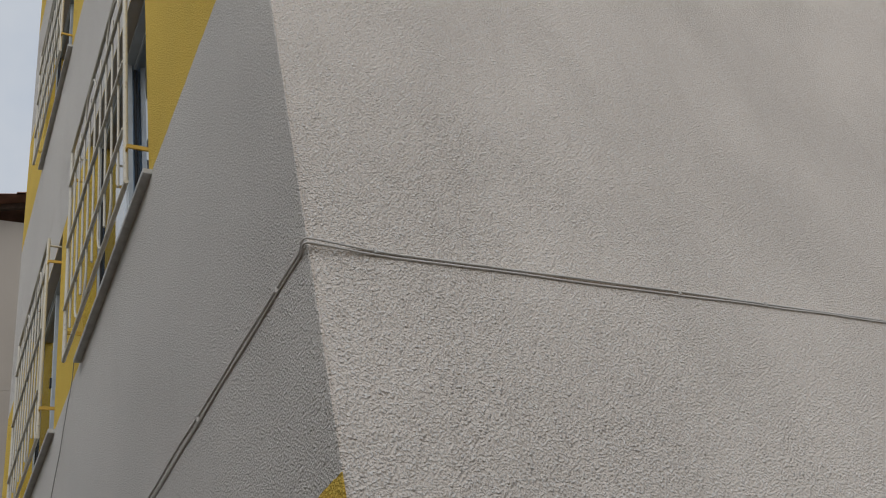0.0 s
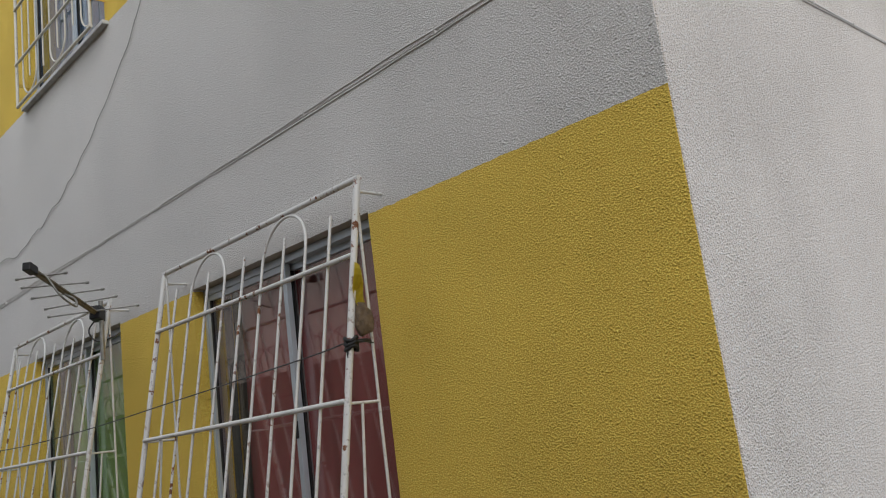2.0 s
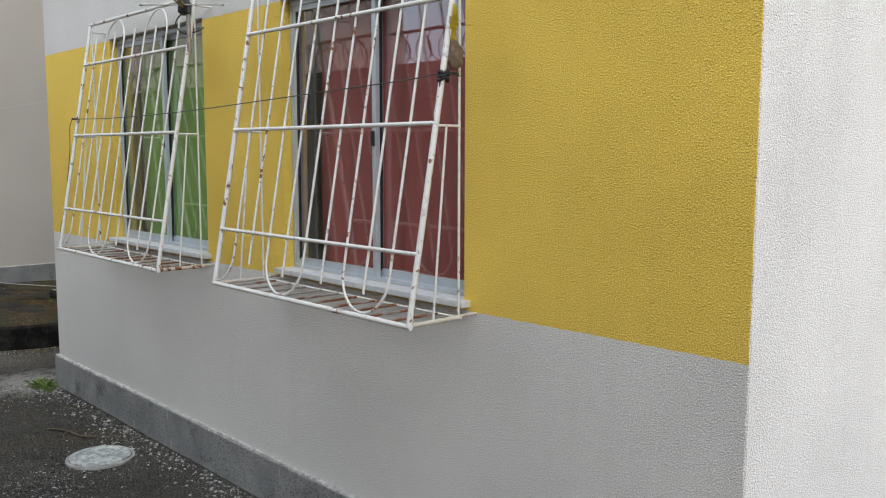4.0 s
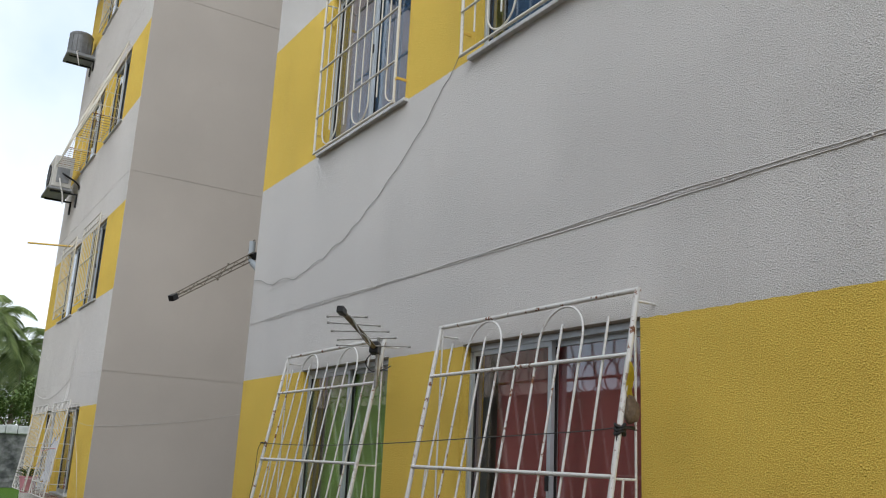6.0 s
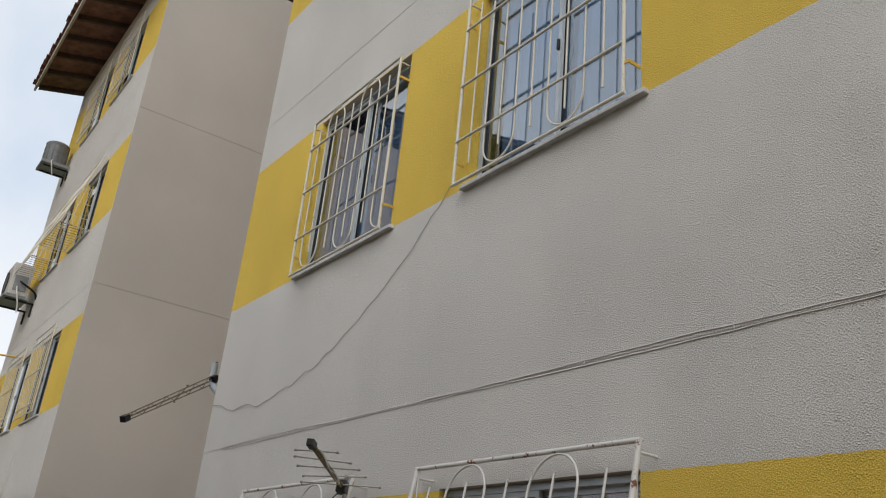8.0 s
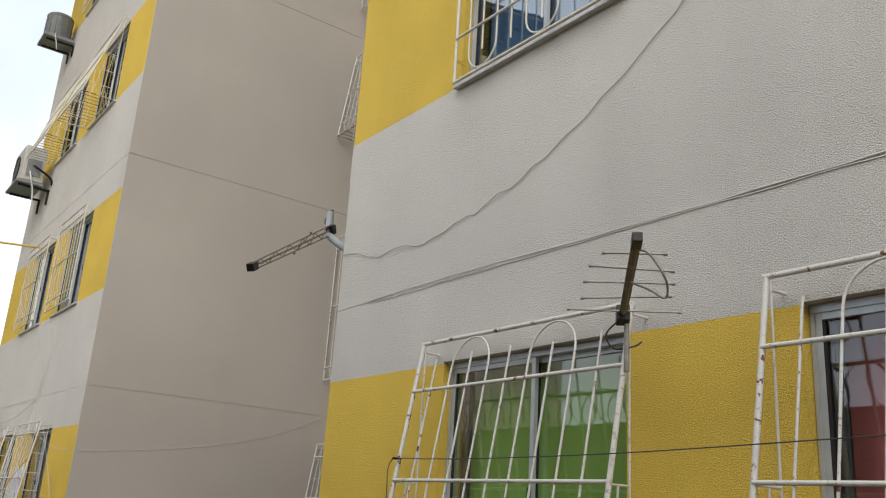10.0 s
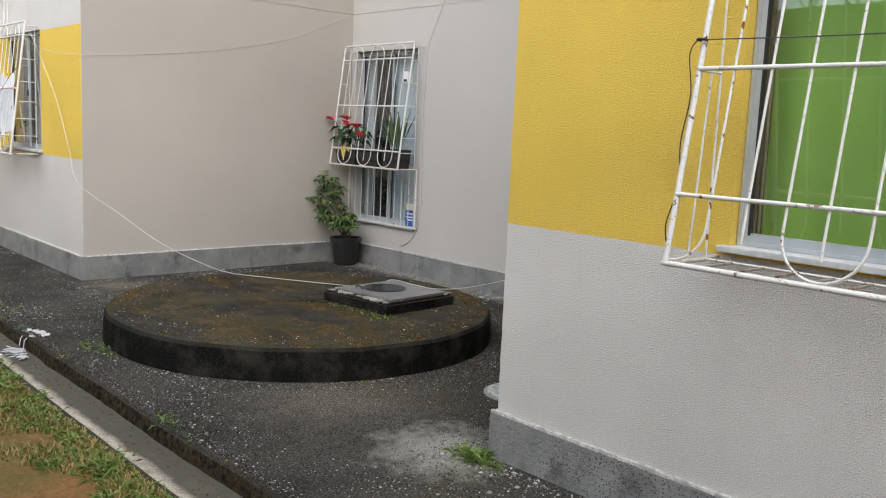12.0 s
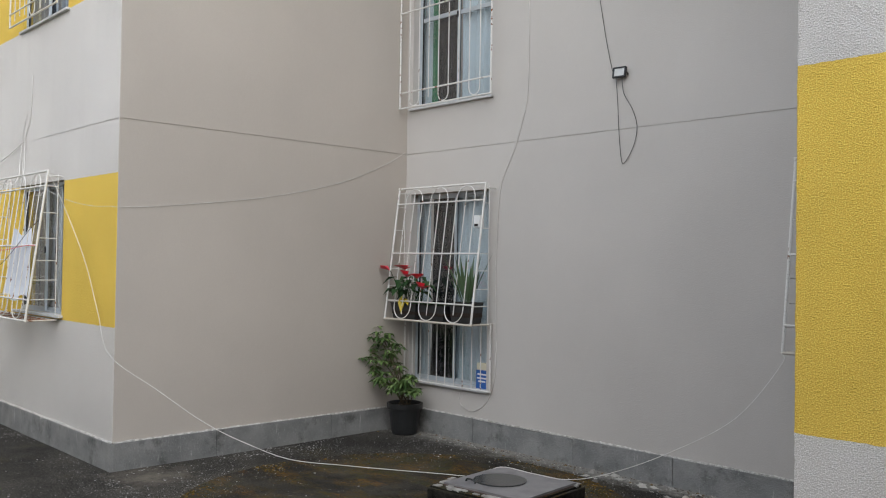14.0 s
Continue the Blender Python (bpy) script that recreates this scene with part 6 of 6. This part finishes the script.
def on_moss(rng):
    while True:
        a, r = rng.uniform(0, 6.28), CR * math.sqrt(rng.random()) * 0.985
        x, y = CX + r * math.cos(a), CY + r * math.sin(a)
        q = noise.noise(Vector((x * 1.6, y * 2.6, 7))) + 0.6 * noise.noise(Vector((x * 6, y * 9, 3))) + 0.10 * (y - CY)
        if q > rng.uniform(0.0, 0.45):
            return x, y, CH + 0.004


def by_slab(rng):
    while True:
        a, r = rng.uniform(-0.6, 3.6), CR + 0.015 + abs(rng.gauss(0, 0.22))
        x, y = CX + r * math.cos(a), CY + r * math.sin(a)
        if XC + 0.05 < x < -0.1 and y < YB - 0.05 and noise.noise(Vector((x * 2.2, y * 2.2, 9))) > rng.uniform(-0.1, 0.4):
            return x, y, 0.001


def in_channel(rng):
    y = rng.uniform(k_chan + 0.01, k_lip - 0.03)
    return rng.uniform(-7.5, 2.5), max(y, k_chan + 0.01) if rng.random() < 0.5 else k_lip - 0.035 - abs(rng.gauss(0, 0.03)), Z_CH + 0.003


scatter("channel_grit", 1500, in_channel, (0.0015, 0.009), M_MOSSBIT, "brown grit and crumbs on the floor of the drain", "debris", 44, 0.5)
scatter("channel_grit", 160, in_channel, (0.008, 0.03), M_LITTER, "dry leaf scraps on the floor of the drain", "leaf litter", 45, 0.3)
scatter("moss_flecks", 9000, on_moss, (0.003, 0.016), M_MOSSBIT, "olive and rust-brown moss flecks on the slab", "moss", 41, 0.22)
scatter("moss_flecks", 3500, by_slab, (0.003, 0.014), M_MOSSBIT, "brown moss flecks on the apron behind the slab", "moss", 42, 0.22)
scatter("moss_flecks", 3500, lambda r: (r.uniform(-7.0, 3.0), k_lip + 0.015 + abs(r.gauss(0, 0.045)), -0.012 + 0.0), (0.003, 0.014), M_MOSSBIT, "brown moss flecks along the kerb", "moss", 43, 0.5)

tw = thing("twig", "dry forked twig lying on the apron", "twig", at=(1.0, -0.42, 0.012))
part("branch", tubed(spline([(0, 0, 0), (0.12, 0.06, 0.006), (0.26, 0.09, 0.0), (0.36, 0.16, 0.004)], 5), 0.006, 5), M_STEM, tw)
part("branch", tubed(spline([(0.14, 0.065, 0.004), (0.2, 0.02, 0.006), (0.27, 0.0, 0.0)], 4), 0.004, 5), M_STEM, tw)

# ---- grass ----
k = Nodes("grass_blade", 0.7, spec=0.2)
gcol = k.ramp(k.island(), (0.0, (0.075, 0.14, 0.02)), (0.35, (0.14, 0.19, 0.04)), (0.6, (0.25, 0.215, 0.08)), (1.0, (0.42, 0.27, 0.13)))
M_GRASS = k.color(gcol).mat


def grass(name, n, place, length, label, seed, mat=None, group=""):
    rng = random.Random(seed)
    verts, faces = [], []
    for i in range(n):
        x, y, z = place(rng)
        L = rng.uniform(*length)
        a, lean = rng.uniform(0, 6.28), rng.uniform(0.3, 1.5)
        w = rng.uniform(0.002, 0.0045)
        dx, dy = math.cos(a), math.sin(a)
        k0 = len(verts)
        h = L / math.sqrt(1 + lean * lean)
        verts += [(x - dy * w, y + dx * w, z), (x + dy * w, y - dx * w, z), (x + dx * h * lean * 0.4 - dy * w * 0.8, y + dy * h * lean * 0.4 + dx * w * 0.8, z + h * 0.65), (x + dx * h * lean * 0.4 + dy * w * 0.8, y + dy * h * lean * 0.4 - dx * w * 0.8, z + h * 0.65), (x + dx * h * lean, y + dy * h * lean, z + h * 0.9)]
        faces += [(k0, k0 + 1, k0 + 3, k0 + 2), (k0 + 2, k0 + 3, k0 + 4)]
    me = bpy.data.meshes.new(name)
    me.from_pydata(verts, [], faces)
    me.materials.append(mat or M_GRASS)
    return tagged(new(name, me), label, "grass", group, "stuff")


def on_lawn(rng):
    while True:
        x, y = rng.uniform(-9.0, 0.6), k_out - 0.028 - abs(rng.uniform(0, 1.6)) ** 1.25
        q = noise.noise(Vector((x * 1.1, y * 1.4, 2))) + 0.5 * noise.noise(Vector((x * 3.3, y * 3.3, 5))) + 0.22 * max(0.0, 1.0 - (k_out - y) / 0.6)
        if q > rng.uniform(-0.16, 0.42):
            return x, y, Z_LAWN - 0.012 + 0.02 * noise.noise(Vector((x * 0.9, y * 0.9, 0)))


grass("lawn_grass", 100000, on_lawn, (0.012, 0.048), "short patchy grass with dry straw on the lawn", 1)


tuft_v, tuft_f = [], []


def tuft(cx, cy, z, n, r, length, seed, broad=1.0):
    rng = random.Random(seed)
    for i in range(n):
        a = rng.uniform(0, 6.28)
        b = Vector((cx + rng.gauss(0, r), cy + rng.gauss(0, r * 0.55), z))
        L = rng.uniform(*length)
        leaf_blade(tuft_v, tuft_f, b, Vector((math.cos(a), math.sin(a), rng.uniform(0.15, 1.3) / broad)), L, rng.uniform(0.006, 0.011) * broad, rng.uniform(0.1, 0.5))


M_TUFT = leaf_mat("fresh_grass_blade", (0.08, 0.16, 0.025), (0.20, 0.27, 0.065))
tuft(-0.02, -0.11, 0.0, 130, 0.05, (0.05, 0.13), 1)
tuft(-4.55, k_lip + 0.01, -0.01, 160, 0.16, (0.04, 0.10), 2)
tuft(-5.3, k_lip + 0.01, -0.01, 120, 0.2, (0.04, 0.09), 3)
tuft(-1.05, k_out - 0.14, Z_LAWN - 0.01, 90, 0.07, (0.05, 0.11), 4)
tuft(-0.6, k_out - 0.16, Z_LAWN - 0.01, 90, 0.08, (0.05, 0.12), 5)
tuft(-2.0, k_out - 0.12, Z_LAWN - 0.01, 80, 0.09, (0.04, 0.08), 6)
tuft(0.3, k_lip + 0.03, -0.005, 60, 0.08, (0.04, 0.09), 7)
tuft(1.0, k_lip + 0.05, -0.005, 80, 0.09, (0.04, 0.10), 8)
tuft(-1.3, k_lip + 0.02, -0.01, 40, 0.06, (0.03, 0.08), 9)
tuft(-2.75, CY - CR - 0.03 + 0.02, 0.0, 60, 0.09, (0.03, 0.07), 10)
tuft(-1.95, 0.81, CH + 0.004, 110, 0.11, (0.02, 0.05), 11)
tuft(-2.35, 0.82, CH + 0.004, 70, 0.12, (0.02, 0.045), 12)
tuft(0.75, -0.85, 0.0, 70, 0.09, (0.03, 0.07), 13)
tuft(-2.95, -0.83, 0.0, 45, 0.06, (0.03, 0.06), 14)
rng = random.Random(71)
for i in range(80):
    x = rng.uniform(-7.5, 0.8)
    y = k_out - 0.035 - abs(rng.gauss(0, 0.10))
    tuft(x, y, Z_LAWN - 0.008, rng.randint(14, 40), rng.uniform(0.03, 0.07), (0.035, 0.085), 100 + i, rng.choice((1.0, 1.5, 1.9)))
for i in range(30):
    tuft(rng.uniform(-6.5, 1.2), k_out - rng.uniform(0.3, 1.9), Z_LAWN - 0.012, rng.randint(10, 30), rng.uniform(0.03, 0.08), (0.03, 0.07), 200 + i, rng.choice((1.0, 1.6)))
for i in range(14):
    tuft(rng.uniform(-6.0, 2.5), k_lip + rng.uniform(-0.01, 0.06), -0.012, rng.randint(6, 18), 0.05, (0.02, 0.05), 300 + i)
tagged(new("grass_tufts", leaves_mesh("grass_tufts", tuft_v, tuft_f, M_TUFT)), "green weeds and grass tufts along the edges of the concrete", "grass", kind="stuff")

# ---- distance: stone wall, shrubs, palms ----
k = Nodes("rubble_stone", 0.9)
M_STONE = k.color(k.mix(k.ramp(k.noise(2.5, 4.0), (0.35, 0.0), (0.65, 1.0)), (0.07, 0.07, 0.07), (0.24, 0.235, 0.225))).bump(k.voronoi(5.0), 0.06).mat
M_COPING = simple("whitewashed_coping", (0.62, 0.62, 0.60), 0.8, var=0.2, scale=3)
fw = thing("wall_far", "grey rubble boundary wall with a white tiled coping", "wall", kind="structure", at=(-38, 0, 0))
part("masonry", boxed(0, 0.3, -14, 26, -0.2, 2.25), M_STONE, fw)
for i in range(80):
    y = -14 + 0.5 * i
    part("coping_tile", boxed(-0.12, 0.42, y + 0.01, y + 0.49, 2.25, 2.62 + 0.03 * (i % 2), 0.05), M_COPING, fw)

M_FAR = leaf_mat("far_foliage", (0.06, 0.12, 0.025), (0.20, 0.27, 0.07))
M_PALM = leaf_mat("palm_frond", (0.19, 0.26, 0.09), (0.38, 0.44, 0.19))
M_TRUNK = simple("palm_trunk", (0.16, 0.12, 0.085), 0.9, var=0.35, scale=5, bump=0.01)


def shrub_tree(x, y, h, r, seed, label):
    rng = random.Random(seed)
    t = thing("tree", label, "tree", "trees beyond the stone wall", at=(x, y, -0.1))
    bm = bmesh.new()
    lumps = []
    tube(bm, spline([(0, 0, 0), (0.1, 0.05, h * 0.3), (0.0, 0.1, h * 0.6)], 4), 0.16, 7, taper=0.5)
    for i in range(9):
        a = rng.uniform(0, 6.28)
        e = Vector((math.cos(a) * r * rng.uniform(0.3, 0.85), math.sin(a) * r * rng.uniform(0.3, 0.85), h * rng.uniform(0.45, 0.92)))
        tube(bm, [Vector((0, 0.05, h * rng.uniform(0.25, 0.5))), e], 0.05, 5, taper=0.3)
        lumps.append((e, r * rng.uniform(0.3, 0.55)))
    part("trunk", bm, M_TRUNK, t)
    verts, faces = [], []
    for i in range(5200):
        c_, q = lumps[rng.randrange(len(lumps))]
        u = Vector((rng.gauss(0, 1), rng.gauss(0, 1), rng.gauss(0, 0.8))).normalized() * q * rng.uniform(0.55, 1.1)
        leaf_blade(verts, faces, c_ + u, Vector((rng.gauss(0, 1), rng.gauss(0, 1), rng.gauss(0, 0.6))), rng.uniform(0.15, 0.32), rng.uniform(0.07, 0.13), 0.2)
    part("crown", leaves_mesh("crown", verts, faces, M_FAR), M_FAR, t)
    return t


def palm(x, y, h, seed, label, spread=2.3):
    rng = random.Random(seed)
    p = thing("palm_tree", label, "palm tree", "trees beyond the stone wall", at=(x, y, -0.1))
    top = Vector((0.2, 0.1, h))
    part("trunk", tubed(spline([(0, 0, 0), (0.15, 0.05, h * 0.5), top], 6), 0.17, 9, taper=0.7), M_TRUNK, p)
    for i in range(22):
        a = i * 2.399 + rng.uniform(-0.2, 0.2)
        rise = 1.25 - 1.9 * (i / 21)
        L = spread * rng.uniform(0.8, 1.1)
        rib = []
        for j in range(8):
            s = j / 7
            rib.append(top + Vector((math.cos(a) * L * s * 0.85, math.sin(a) * L * s * 0.85, L * (rise * s - (0.9 + 0.3 * rise) * s * s * 0.8))))
        verts, faces = [], []
        for j in range(34):
            s = 0.12 + 0.86 * j / 33
            q = s * 7
            b = rib[int(q)].lerp(rib[min(7, int(q) + 1)], q - int(q))
            dirn = (rib[min(7, int(q) + 1)] - rib[int(q)]).normalized()
            sd = dirn.cross(Vector((0, 0, 1))).normalized()
            for sg in (-1, 1):
                leaf_blade(verts, faces, b, dirn * 0.6 + sd * sg - Vector((0, 0, 0.25)), L * 0.36 * math.sin(math.pi * min(1.0, s * 0.85 + 0.12)) + 0.1, 0.045, 0.25)
        k0 = len(verts)
        fr = part("frond", leaves_mesh("frond", verts, faces, M_PALM), M_PALM, p)
        part("rib", tubed(rib, 0.022, 4, taper=0.3), M_PALM, fr)
    return p


palm(-44, 1.6, 8.2, 1, "tall feathery palm beyond the stone wall", 2.6)
palm(-46, 3.5, 7.0, 2, "feathery palm beyond the stone wall", 2.5)
palm(-45, -1.8, 6.8, 3, "feathery palm beyond the stone wall", 2.5)
for i, (x, y, h, r) in enumerate(((-41, -3.5, 4.6, 2.0), (-41.5, 0.2, 4.2, 2.0), (-41, 3.4, 4.8, 2.2), (-42, 6.5, 5.4, 2.4), (-44, 9.5, 6.0, 2.6), (-48, 5.2, 6.4, 2.6), (-50, 2.0, 6.2, 2.6))):
    shrub_tree(x, y, h, r, 30 + i, "dense green broadleaf tree beyond the stone wall")
